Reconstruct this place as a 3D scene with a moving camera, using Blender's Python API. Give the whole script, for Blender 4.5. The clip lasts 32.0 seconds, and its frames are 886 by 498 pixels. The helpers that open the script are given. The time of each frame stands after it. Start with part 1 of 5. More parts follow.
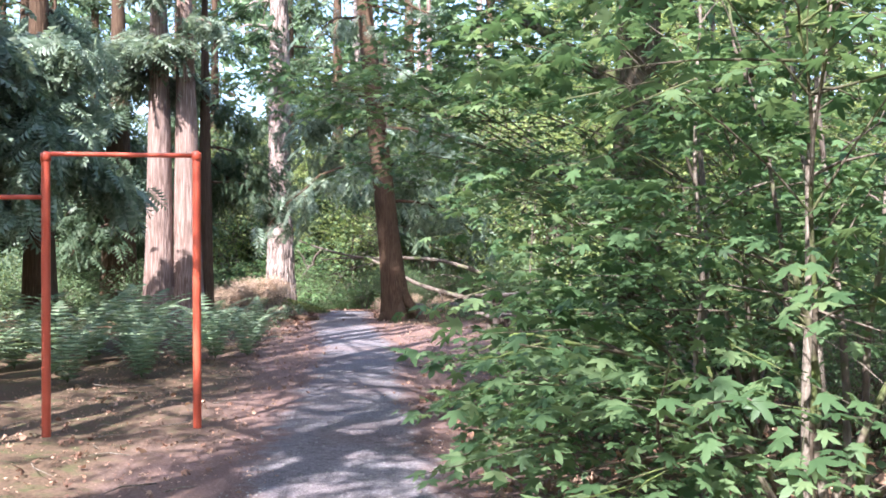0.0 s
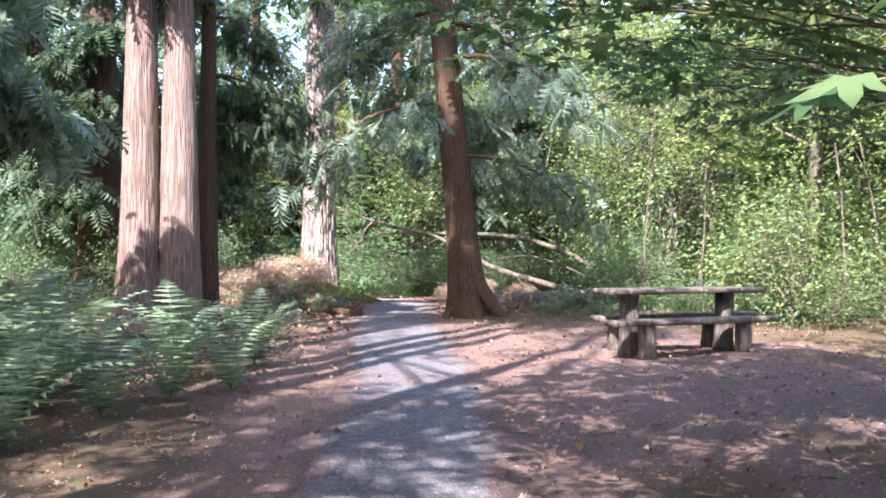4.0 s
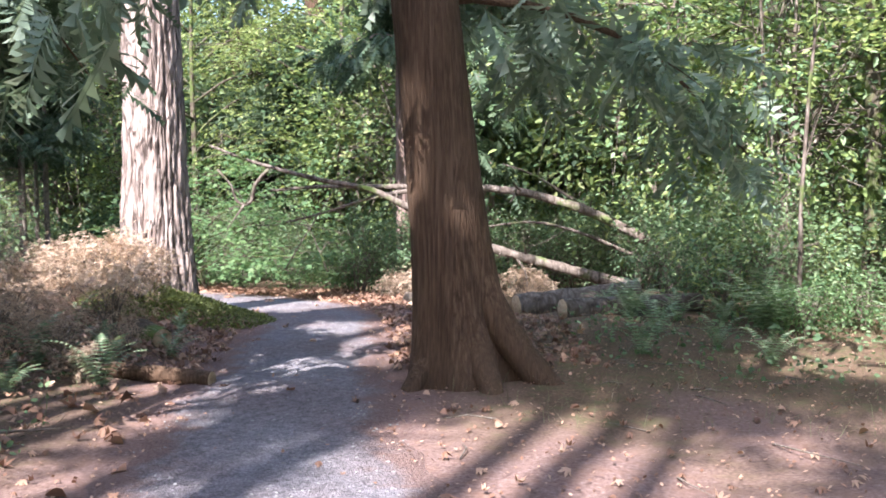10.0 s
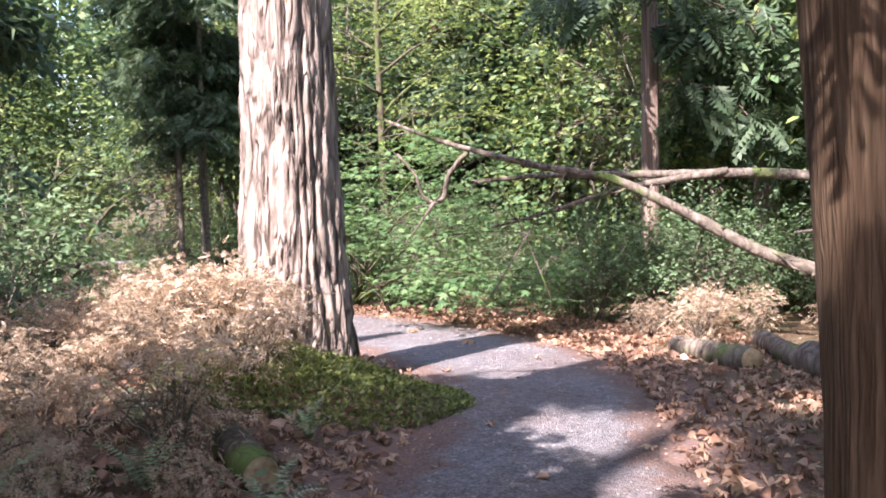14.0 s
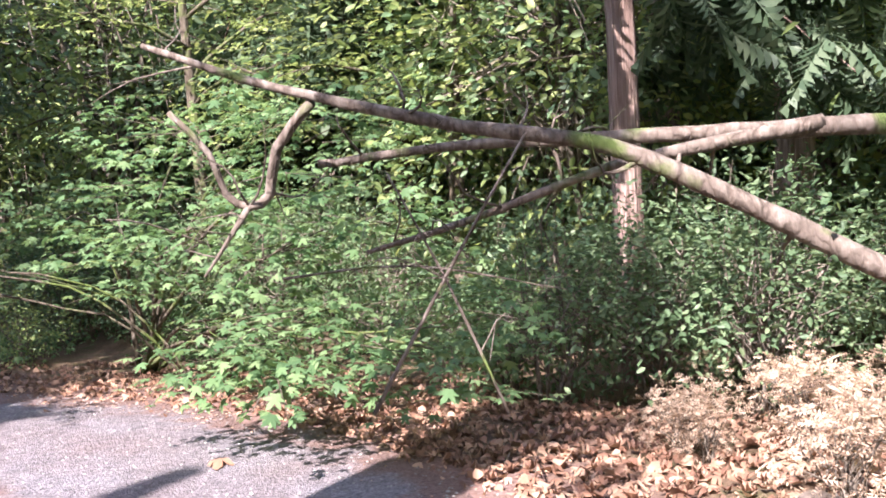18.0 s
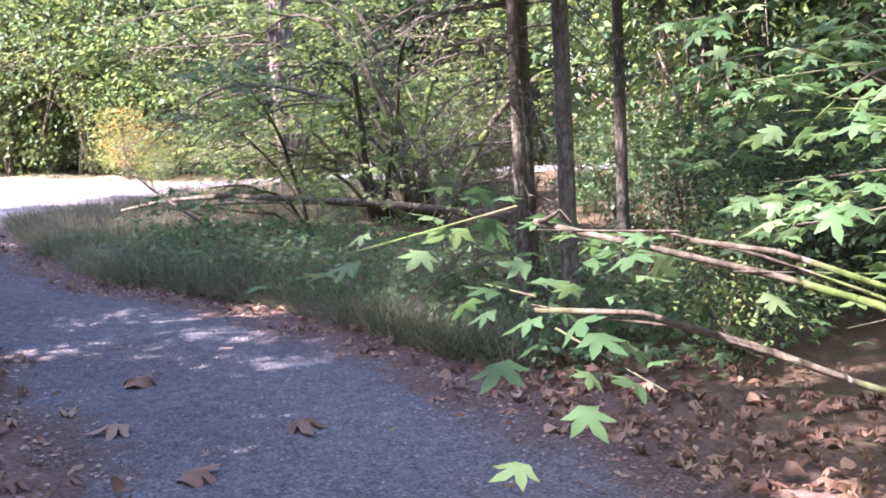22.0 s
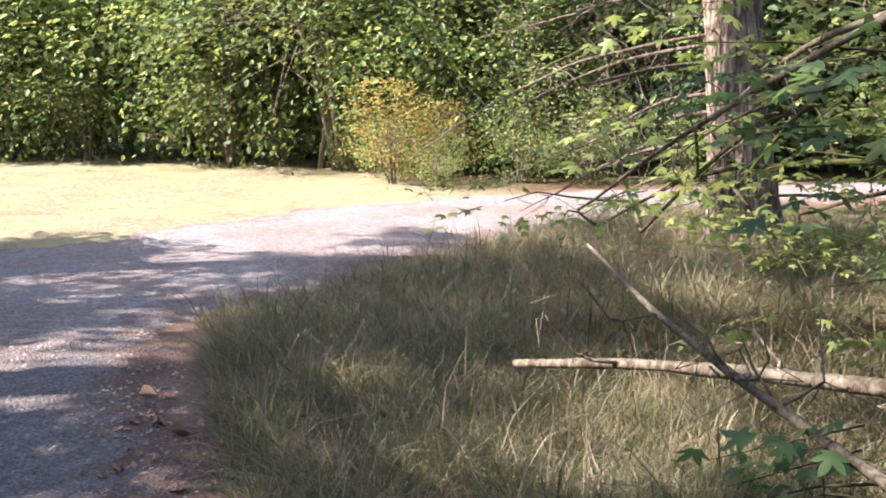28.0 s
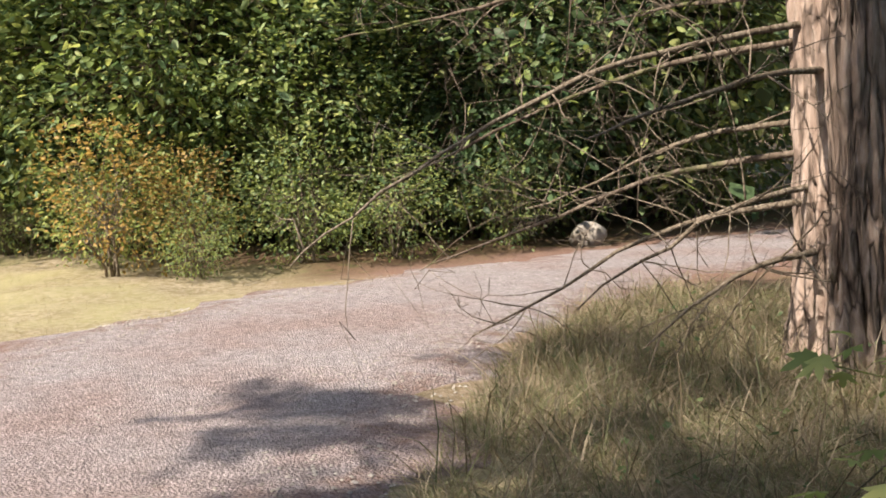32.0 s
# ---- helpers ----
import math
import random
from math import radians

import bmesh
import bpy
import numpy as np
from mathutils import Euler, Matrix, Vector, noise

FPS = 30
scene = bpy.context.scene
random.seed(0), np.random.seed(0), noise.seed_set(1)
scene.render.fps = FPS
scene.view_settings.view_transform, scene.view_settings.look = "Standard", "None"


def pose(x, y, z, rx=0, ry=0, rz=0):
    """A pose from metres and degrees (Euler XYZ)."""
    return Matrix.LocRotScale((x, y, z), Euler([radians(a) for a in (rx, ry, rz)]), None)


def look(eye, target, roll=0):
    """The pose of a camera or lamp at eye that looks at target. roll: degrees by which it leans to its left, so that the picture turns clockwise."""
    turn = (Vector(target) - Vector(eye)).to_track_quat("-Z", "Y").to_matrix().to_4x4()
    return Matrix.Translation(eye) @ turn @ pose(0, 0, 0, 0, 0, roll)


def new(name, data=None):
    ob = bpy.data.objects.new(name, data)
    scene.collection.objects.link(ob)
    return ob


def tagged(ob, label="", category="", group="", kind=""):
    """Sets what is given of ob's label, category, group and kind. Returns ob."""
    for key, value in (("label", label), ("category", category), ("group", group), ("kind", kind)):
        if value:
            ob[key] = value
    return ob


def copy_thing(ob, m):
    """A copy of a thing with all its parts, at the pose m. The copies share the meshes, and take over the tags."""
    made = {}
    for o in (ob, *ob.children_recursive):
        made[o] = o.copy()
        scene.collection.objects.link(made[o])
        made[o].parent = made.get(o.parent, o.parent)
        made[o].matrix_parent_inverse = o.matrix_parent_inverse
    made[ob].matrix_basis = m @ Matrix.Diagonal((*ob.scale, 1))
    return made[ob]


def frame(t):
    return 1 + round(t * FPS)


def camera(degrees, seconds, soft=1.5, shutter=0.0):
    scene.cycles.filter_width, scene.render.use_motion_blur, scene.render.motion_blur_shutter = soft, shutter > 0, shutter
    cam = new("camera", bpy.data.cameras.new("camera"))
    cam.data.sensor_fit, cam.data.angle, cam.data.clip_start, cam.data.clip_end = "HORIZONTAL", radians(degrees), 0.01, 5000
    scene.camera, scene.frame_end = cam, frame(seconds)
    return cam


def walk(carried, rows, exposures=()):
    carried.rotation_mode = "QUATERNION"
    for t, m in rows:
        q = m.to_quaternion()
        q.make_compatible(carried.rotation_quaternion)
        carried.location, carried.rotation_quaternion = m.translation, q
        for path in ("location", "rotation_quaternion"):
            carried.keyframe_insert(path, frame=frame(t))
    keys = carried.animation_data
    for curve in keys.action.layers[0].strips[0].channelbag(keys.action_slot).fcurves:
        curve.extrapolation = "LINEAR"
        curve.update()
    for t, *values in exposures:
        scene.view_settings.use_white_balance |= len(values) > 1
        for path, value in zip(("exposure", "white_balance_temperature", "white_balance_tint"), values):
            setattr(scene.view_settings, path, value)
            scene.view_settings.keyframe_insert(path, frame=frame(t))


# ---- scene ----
cam = camera(48.0, 32.0, soft=1.8)
# seconds, x, y, z, yaw, pitch, roll
PATH = [
    (0, 0.000, 0.000, 1.556, -0.021, 0.520, 0.312),
    (0.5, -0.092, 0.937, 1.467, -0.377, 0.814, 0.523),
    (1, -0.186, 1.802, 1.427, 0.149, 1.028, 0.356),
    (1.5, -0.317, 2.702, 1.461, 0.292, 1.178, -0.399),
    (2, -0.448, 3.573, 1.506, 0.336, 0.546, -0.430),
    (2.5, -0.503, 4.250, 1.531, 0.969, -0.280, -1.022),
    (3, -0.518, 4.850, 1.539, 1.371, -0.248, -1.154),
    (3.5, -0.534, 5.550, 1.535, 2.221, -0.387, -0.836),
    (5.5, -0.552, 10.097, 1.449, 6.019, -1.877, -0.401),
    (6, -0.595, 10.983, 1.446, 5.270, -1.097, -0.801),
    (6.5, -0.602, 11.841, 1.429, -1.569, -1.404, -1.708),
    (7, -0.706, 12.699, 1.403, -7.156, -2.764, -2.795),
    (7.5, -0.804, 13.479, 1.394, -7.541, -2.873, -3.070),
    (8, -0.952, 14.270, 1.395, -6.394, -3.995, -2.190),
    (8.5, -1.087, 15.034, 1.415, -4.900, -3.703, -0.611),
    (9, -1.193, 15.778, 1.430, -2.828, -3.142, 0.359),
    (9.5, -1.296, 16.535, 1.460, -2.687, -3.177, 0.333),
    (10, -1.345, 17.254, 1.516, -0.251, -3.423, 0.417),
    (10.5, -1.402, 17.979, 1.564, -0.263, -3.360, 0.312),
    (11, -1.459, 18.566, 1.582, 4.508, -3.688, 0.551),
    (11.5, -1.582, 19.138, 1.578, 6.985, -4.473, 0.935),
    (12, -1.674, 19.751, 1.582, 6.958, -4.414, 1.200),
    (12.5, -1.748, 20.361, 1.592, 6.991, -4.344, 1.417),
    (13, -1.897, 20.907, 1.602, 7.080, -4.386, 1.753),
    (13.5, -2.018, 21.420, 1.591, 11.238, -3.928, 2.053),
    (14, -2.062, 21.971, 1.599, 11.495, -4.200, 1.348),
    (14.5, -2.140, 22.543, 1.623, 7.330, -5.508, 0.559),
    (15, -2.176, 23.195, 1.600, 6.734, -5.843, 0.301),
    (15.5, -2.235, 23.975, 1.577, 3.226, -5.802, -0.353),
    (17.5, -2.905, 26.687, 1.535, 1.703, -4.697, 4.019),
    (18, -2.970, 27.427, 1.495, 3.356, -5.076, 3.482),
    (18.5, -3.084, 28.148, 1.478, 10.231, -4.823, 3.629),
    (19, -3.274, 28.852, 1.460, 18.147, -5.636, 2.475),
    (19.5, -3.497, 29.548, 1.464, 25.669, -6.850, 3.026),
    (20, -3.824, 30.180, 1.447, 28.331, -6.609, 2.580),
    (20.5, -4.075, 30.751, 1.437, 37.113, -6.293, 2.771),
    (21, -4.512, 31.378, 1.390, 37.722, -6.961, 2.851),
    (21.5, -4.951, 32.033, 1.322, 40.426, -8.309, 2.992),
    (22, -5.510, 32.587, 1.264, 43.744, -9.526, 3.439),
    (22.5, -6.057, 33.097, 1.249, 49.750, -9.982, 4.204),
    (23, -6.791, 33.608, 1.225, 53.340, -11.445, 4.165),
    (23.5, -7.543, 34.140, 1.236, 58.071, -6.549, 2.704),
    (24, -8.353, 34.676, 1.186, 61.755, -6.990, 3.496),
    (24.5, -9.241, 35.182, 1.121, 61.044, -9.305, 3.152),
    (25, -10.224, 35.659, 1.103, 58.651, -11.104, 3.314),
    (25.5, -11.190, 35.970, 1.114, 57.634, -10.929, 3.065),
    (27.5, -13.943, 36.335, 1.145, 47.391, -6.165, 1.222),
    (28, -14.776, 36.609, 1.123, 55.645, -10.029, 2.812),
    (28.5, -15.560, 36.834, 1.099, 55.999, -10.805, 2.750),
    (29, -16.311, 37.029, 1.093, 55.679, -8.251, 2.359),
    (29.5, -17.044, 37.185, 1.091, 57.851, -8.204, 2.141),
    (30, -17.741, 37.330, 1.088, 55.419, -8.970, 1.937),
    (30.5, -18.399, 37.494, 1.076, 50.125, -9.228, 2.073),
    (31, -19.025, 37.719, 1.051, 43.489, -9.347, 3.476),
    (31.5, -19.643, 38.029, 1.031, 39.932, -8.727, 3.165),
    (32, -20.239, 38.397, 1.026, 34.040, -8.353, 3.351),
]
walk(cam, [(t, pose(x, y, z, 90 + pitch, roll, yaw)) for t, x, y, z, yaw, pitch, roll in PATH],
     exposures=[(0, 2.08, 5900, 16), (3, 2.22, 5900, 15), (6, 1.75, 6000, 13), (8, 1.74, 6000, 13), (11, 2.08, 5900, 16), (12, 2.06, 6000, 17), (15, 1.97, 6300, 20), (18, 2.07, 6200, 22), (20, 2.15, 6000, 25), (22, 2.62, 6000, 28), (24, 2.3, 6200, 21), (25, 2.6, 7300, 19), (28, 1.8, 7000, 15), (30, 1.2, 7300, 13), (32, 0.98, 7700, 11)])

# ---------- world and sun ----------
SUN_AZ = math.atan2(-0.38, -0.925)      # the way to the sun, clockwise from +y
SUN_EL = radians(47)
world = bpy.data.worlds.new("sky")
scene.world = world
world.use_nodes = True
wt = world.node_tree
sky = wt.nodes.new("ShaderNodeTexSky")
sky.sky_type = "NISHITA"
sky.sun_disc = False
sky.sun_elevation = SUN_EL
sky.sun_rotation = SUN_AZ
sky.air_density = 1.0
sky.dust_density = 1.5
wt.nodes["Background"].inputs["Strength"].default_value = 0.15
wt.links.new(sky.outputs[0], wt.nodes["Background"].inputs["Color"])
sun_data = bpy.data.lights.new("sun", "SUN")
sun_data.energy = 5.0
sun_data.angle = radians(0.53)
sun_data.color = (1.0, 0.94, 0.87)
sun = new("sun", sun_data)
sun.matrix_basis = look((0, 0, 60), Vector((0, 0, 60)) - Vector((math.sin(SUN_AZ) * math.cos(SUN_EL), math.cos(SUN_AZ) * math.cos(SUN_EL), math.sin(SUN_EL))))


# ---------- materials ----------
def nodes_of(name):
    m = bpy.data.materials.new(name)
    m.use_nodes = True
    nt = m.node_tree
    return m, nt, nt.nodes["Principled BSDF"], nt.nodes["Material Output"]


def node(nt, kind, **values):
    n = nt.nodes.new(kind)
    for k, v in values.items():
        n.inputs[k.replace("_", " ")].default_value = v
    return n


def coords(nt, scale=(1, 1, 1), space="Object"):
    tc = nt.nodes.new("ShaderNodeTexCoord")
    mp = nt.nodes.new("ShaderNodeMapping")
    mp.inputs["Scale"].default_value = scale
    nt.links.new(tc.outputs[space], mp.inputs["Vector"])
    return mp.outputs["Vector"]


def ramp(nt, fac, stops):
    r = nt.nodes.new("ShaderNodeValToRGB")
    els = r.color_ramp.elements
    while len(els) < len(stops):
        els.new(0.5)
    for e, (p, c) in zip(els, stops):
        e.position, e.color = p, (*c, 1)
    nt.links.new(fac, r.inputs["Fac"])
    return r.outputs["Color"]


def mix(nt, fac, a, b, mode="MIX"):
    n = nt.nodes.new("ShaderNodeMix")
    n.data_type, n.blend_type = "RGBA", mode
    for sock, v in ((0, fac), (6, a), (7, b)):
        if hasattr(v, "links"):
            nt.links.new(v, n.inputs[sock])
        else:
            n.inputs[sock].default_value = v if sock == 0 else (*v, 1)
    return n.outputs[2]


def noise_tex(nt, vec, scale, detail=4, rough=0.55):
    n = node(nt, "ShaderNodeTexNoise", Scale=scale, Detail=detail, Roughness=rough)
    nt.links.new(vec, n.inputs["Vector"])
    return n.outputs["Fac"]


def add_bump(nt, bsdf, height, strength=0.5, distance=0.02):
    b = node(nt, "ShaderNodeBump", Strength=strength, Distance=distance)
    nt.links.new(height, b.inputs["Height"])
    nt.links.new(b.outputs["Normal"], bsdf.inputs["Normal"])


def leaf_material(name, dark, mid, light, translucent=0.45, gloss=0.35, rough=0.5):
    """Thin leaves: each its own tint, light passing through."""
    m, nt, bsdf, out = nodes_of(name)
    geo = nt.nodes.new("ShaderNodeNewGeometry")
    col = ramp(nt, geo.outputs["Random Per Island"], [(0.0, dark), (0.55, mid), (1.0, light)])
    info = nt.nodes.new("ShaderNodeObjectInfo")
    hsv = nt.nodes.new("ShaderNodeHueSaturation")
    mr = node(nt, "ShaderNodeMapRange")
    mr.inputs["To Min"].default_value, mr.inputs["To Max"].default_value = 0.75, 1.25
    nt.links.new(info.outputs["Random"], mr.inputs["Value"])
    nt.links.new(mr.outputs[0], hsv.inputs["Value"])
    hsv.inputs["Saturation"].default_value = 0.86
    spots = noise_tex(nt, coords(nt), 9.0, 2)
    col = mix(nt, ramp(nt, spots, [(0.6, (0, 0, 0)), (0.8, (0.5, 0.5, 0.5))]), col, light)
    nt.links.new(col, hsv.inputs["Color"])
    nt.links.new(hsv.outputs[0], bsdf.inputs["Base Color"])
    bsdf.inputs["Roughness"].default_value = rough
    bsdf.inputs["Specular IOR Level"].default_value = gloss
    tr = nt.nodes.new("ShaderNodeBsdfTranslucent")
    warm = mix(nt, 0.32, hsv.outputs[0], (1.35, 1.25, 0.55), "MULTIPLY")
    nt.links.new(warm, tr.inputs["Color"])
    sh = nt.nodes.new("ShaderNodeMixShader")
    sh.inputs[0].default_value = translucent
    nt.links.new(bsdf.outputs[0], sh.inputs[1])
    nt.links.new(tr.outputs[0], sh.inputs[2])
    nt.links.new(sh.outputs[0], out.inputs["Surface"])
    return m


def bark_material(name, deep, mid, pale, vscale=0.16, scale=9.0, bump=0.9, moss=0.0, crack=0.42, gap=0.22):
    m, nt, bsdf, out = nodes_of(name)
    v = coords(nt, (1, 1, vscale))
    fine = noise_tex(nt, v, scale * 3.2, 6, 0.65)
    vo = node(nt, "ShaderNodeTexVoronoi", Scale=scale)
    vo.feature = "DISTANCE_TO_EDGE"
    warp = nt.nodes.new("ShaderNodeVectorMath")
    nz = node(nt, "ShaderNodeTexNoise", Scale=scale * 0.7, Detail=3)
    nt.links.new(v, nz.inputs["Vector"])
    nt.links.new(v, warp.inputs[0])
    sc = nt.nodes.new("ShaderNodeVectorMath")
    sc.operation = "SCALE"
    sc.inputs["Scale"].default_value = 0.25
    nt.links.new(nz.outputs["Color"], sc.inputs[0])
    nt.links.new(sc.outputs[0], warp.inputs[1])
    nt.links.new(warp.outputs[0], vo.inputs["Vector"])
    edge = ramp(nt, vo.outputs["Distance"], [(0.0, (0, 0, 0)), (gap, (1, 1, 1))])
    col = ramp(nt, fine, [(0.28, deep), (0.52, mid), (0.75, pale)])
    col = mix(nt, 0.85, col, mix(nt, edge, (crack, crack * 0.88, crack * 0.8), (1, 1, 1)), "MULTIPLY")
    big = noise_tex(nt, coords(nt), 1.3, 3)
    col = mix(nt, ramp(nt, big, [(0.4, (0, 0, 0)), (0.7, (0.55, 0.55, 0.55))]), col, mid)
    if moss:
        mo = ramp(nt, noise_tex(nt, coords(nt), 2.4, 5), [(0.62 - moss * 0.25, (0, 0, 0)), (0.72 - moss * 0.2, (0.9, 0.9, 0.9))])
        col = mix(nt, mo, col, (0.10, 0.14, 0.035))
    nt.links.new(col, bsdf.inputs["Base Color"])
    bsdf.inputs["Roughness"].default_value = 0.9
    bsdf.inputs["Specular IOR Level"].default_value = 0.2
    add_bump(nt, bsdf, mix(nt, 0.5, edge, fine), bump, 0.03)
    return m


def speckled(name, stops, scale, coarse, bump=0.4, rough=0.95, stain=(0.5, 0.45, 0.42)):
    """Loose ground: fine speckle, patches, relief."""
    m, nt, bsdf, out = nodes_of(name)
    v = coords(nt)
    fine = noise_tex(nt, v, scale, 6, 0.7)
    patch = noise_tex(nt, v, coarse, 5, 0.6)
    col = ramp(nt, fine, stops)
    col = mix(nt, ramp(nt, patch, [(0.42, (0, 0, 0)), (0.68, (0.8, 0.8, 0.8))]), col, mix(nt, 1.0, col, stain, "MULTIPLY"))
    vo = node(nt, "ShaderNodeTexVoronoi", Scale=scale * 0.6)
    nt.links.new(v, vo.inputs["Vector"])
    grey = ramp(nt, vo.outputs["Distance"], [(0.1, (0.35, 0.35, 0.35)), (0.75, (0.75, 0.75, 0.75))])
    col = mix(nt, 0.5, col, grey, "SOFT_LIGHT")
    nt.links.new(col, bsdf.inputs["Base Color"])
    bsdf.inputs["Roughness"].default_value = rough
    bsdf.inputs["Specular IOR Level"].default_value = 0.15
    add_bump(nt, bsdf, mix(nt, 0.5, fine, vo.outputs["Distance"]), bump, 0.02)
    return m


M_MAPLE = leaf_material("vine maple leaf", (0.06, 0.135, 0.044), (0.112, 0.215, 0.072), (0.20, 0.30, 0.11), 0.5)
M_BROAD = leaf_material("shrub leaf", (0.075, 0.145, 0.06), (0.13, 0.22, 0.09), (0.24, 0.33, 0.15), 0.4)
M_DEEP = leaf_material("dark evergreen leaf", (0.025, 0.065, 0.025), (0.045, 0.10, 0.038), (0.08, 0.14, 0.055), 0.3)
M_LIME = leaf_material("yellow-green leaf", (0.14, 0.21, 0.05), (0.24, 0.32, 0.08), (0.36, 0.40, 0.13), 0.5)
M_GOLD = leaf_material("autumn gold leaf", (0.22, 0.14, 0.03), (0.36, 0.22, 0.04), (0.45, 0.30, 0.07), 0.45)
M_CEDAR = leaf_material("cedar spray", (0.045, 0.085, 0.04), (0.085, 0.14, 0.065), (0.15, 0.20, 0.11), 0.35)
M_FERN = leaf_material("fern frond", (0.11, 0.18, 0.085), (0.20, 0.29, 0.14), (0.33, 0.40, 0.24), 0.4)
# Cedar spray again, its colour paled to stand in for sun on the boughs.
M_SUNCEDAR = leaf_material("grey-green cedar spray paled as if sunlit", (0.10, 0.15, 0.095), (0.19, 0.26, 0.17), (0.32, 0.38, 0.28), 0.4)
M_DRYFERN = leaf_material("dry bracken", (0.26, 0.16, 0.10), (0.45, 0.31, 0.21), (0.60, 0.46, 0.33), 0.35)
M_DEAD = leaf_material("dead leaf", (0.15, 0.065, 0.036), (0.34, 0.165, 0.092), (0.52, 0.32, 0.20), 0.2)
M_STRAW = leaf_material("dry grass", (0.13, 0.095, 0.055), (0.24, 0.185, 0.115), (0.42, 0.345, 0.235), 0.3)
M_GRASS = leaf_material("green grass", (0.065, 0.09, 0.033), (0.125, 0.155, 0.058), (0.25, 0.265, 0.125), 0.4)
M_MOSS = leaf_material("moss", (0.08, 0.10, 0.02), (0.17, 0.21, 0.04), (0.32, 0.34, 0.08), 0.3)
M_FIRBARK = bark_material("fir bark", (0.16, 0.105, 0.085), (0.37, 0.29, 0.255), (0.56, 0.48, 0.45), 0.2, 7.5, 1.0, 0.0, 0.10, 0.13)
M_CEDARBARK = bark_material("cedar bark", (0.042, 0.025, 0.016), (0.105, 0.066, 0.042), (0.19, 0.13, 0.088), 0.05, 18.0, 0.6, 0.0, 0.65)
M_PALEBARK = bark_material("pale cedar bark", (0.14, 0.085, 0.065), (0.32, 0.225, 0.19), (0.46, 0.37, 0.33), 0.05, 14.0, 0.8)
M_MAPLEBARK = bark_material("mossy maple bark", (0.05, 0.04, 0.03), (0.14, 0.115, 0.085), (0.28, 0.25, 0.21), 0.3, 8.0, 0.7, 0.6)
M_TWIG = bark_material("grey twig", (0.10, 0.085, 0.07), (0.22, 0.185, 0.15), (0.40, 0.36, 0.31), 0.4, 14.0, 0.4)
M_DEADWOOD = bark_material("weathered dead wood", (0.08, 0.062, 0.05), (0.185, 0.15, 0.125), (0.34, 0.29, 0.25), 0.3, 8.0, 0.7, 0.25)
M_LOGWOOD = bark_material("weathered log timber", (0.07, 0.055, 0.045), (0.17, 0.14, 0.12), (0.32, 0.275, 0.245), 0.25, 7.0, 0.5, 0.0)
M_CUT = speckled("cut wood", [(0.3, (0.32, 0.22, 0.13)), (0.7, (0.55, 0.42, 0.28))], 30, 3, 0.2)


def way_material(name, gain):
    """Packed grey gravel, thinning into red-brown earth at its rims."""
    m, nt, bsdf, out = nodes_of(name)
    v = coords(nt)
    fine = noise_tex(nt, v, 55, 7, 0.75)
    mid = noise_tex(nt, v, 4.0, 5, 0.6)
    big = noise_tex(nt, v, 0.8, 4)
    vo = node(nt, "ShaderNodeTexVoronoi", Scale=60)
    nt.links.new(v, vo.inputs["Vector"])
    col = ramp(nt, fine, [(0.28, (0.07, 0.064, 0.07)), (0.5, (0.175, 0.162, 0.172)), (0.75, (0.36, 0.34, 0.35))])
    grit = noise_tex(nt, v, 14, 5, 0.7)
    col = mix(nt, 0.6, col, ramp(nt, grit, [(0.3, (0.22, 0.21, 0.22)), (0.7, (0.80, 0.79, 0.80))]), "OVERLAY")
    col = mix(nt, ramp(nt, big, [(0.4, (0, 0, 0)), (0.66, (0.75, 0.75, 0.75))]), col, mix(nt, 1.0, col, (0.86, 0.70, 0.64), "MULTIPLY"))
    col = mix(nt, 0.5, col, ramp(nt, vo.outputs["Distance"], [(0.1, (0.3, 0.3, 0.3)), (0.7, (0.75, 0.75, 0.75))]), "SOFT_LIGHT")
    dirt = ramp(nt, fine, [(0.3, (0.075, 0.045, 0.038)), (0.54, (0.205, 0.135, 0.118)), (0.78, (0.38, 0.285, 0.255))])
    a = nt.nodes.new("ShaderNodeAttribute")
    a.attribute_name = "rim"
    sm = nt.nodes.new("ShaderNodeMath")
    sm.operation = "ADD"
    nt.links.new(a.outputs["Fac"], sm.inputs[0])
    nt.links.new(mid, sm.inputs[1])
    col = mix(nt, ramp(nt, sm.outputs[0], [(0.72, (0, 0, 0)), (1.0, (1, 1, 1))]), mix(nt, 1.0, col, (gain, gain, gain), "MULTIPLY"), dirt)
    nt.links.new(col, bsdf.inputs["Base Color"])
    bsdf.inputs["Roughness"].default_value = 0.95
    bsdf.inputs["Specular IOR Level"].default_value = 0.15
    add_bump(nt, bsdf, mix(nt, 0.5, fine, vo.outputs["Distance"]), 0.9, 0.03)
    return m


M_WAY = way_material("grey gravel path", 1.0)
M_TRACK = way_material("pale gravel track", 1.45)
M_ROCK = speckled("pale boulder", [(0.3, (0.20, 0.19, 0.18)), (0.7, (0.38, 0.36, 0.34))], 12, 2, 0.5)


def red_paint():
    m, nt, bsdf, out = nodes_of("red paint on steel pipe")
    v = coords(nt)
    chips = ramp(nt, noise_tex(nt, v, 11, 6, 0.7), [(0.66, (0, 0, 0)), (0.69, (1, 1, 1))])
    tone = ramp(nt, noise_tex(nt, v, 2.5, 4), [(0.3, (0.40, 0.060, 0.028)), (0.7, (0.55, 0.105, 0.055))])
    nt.links.new(mix(nt, chips, tone, (0.07, 0.05, 0.045)), bsdf.inputs["Base Color"])
    bsdf.inputs["Roughness"].default_value = 0.45
    add_bump(nt, bsdf, chips, -0.3, 0.002)
    return m


M_RED = red_paint()


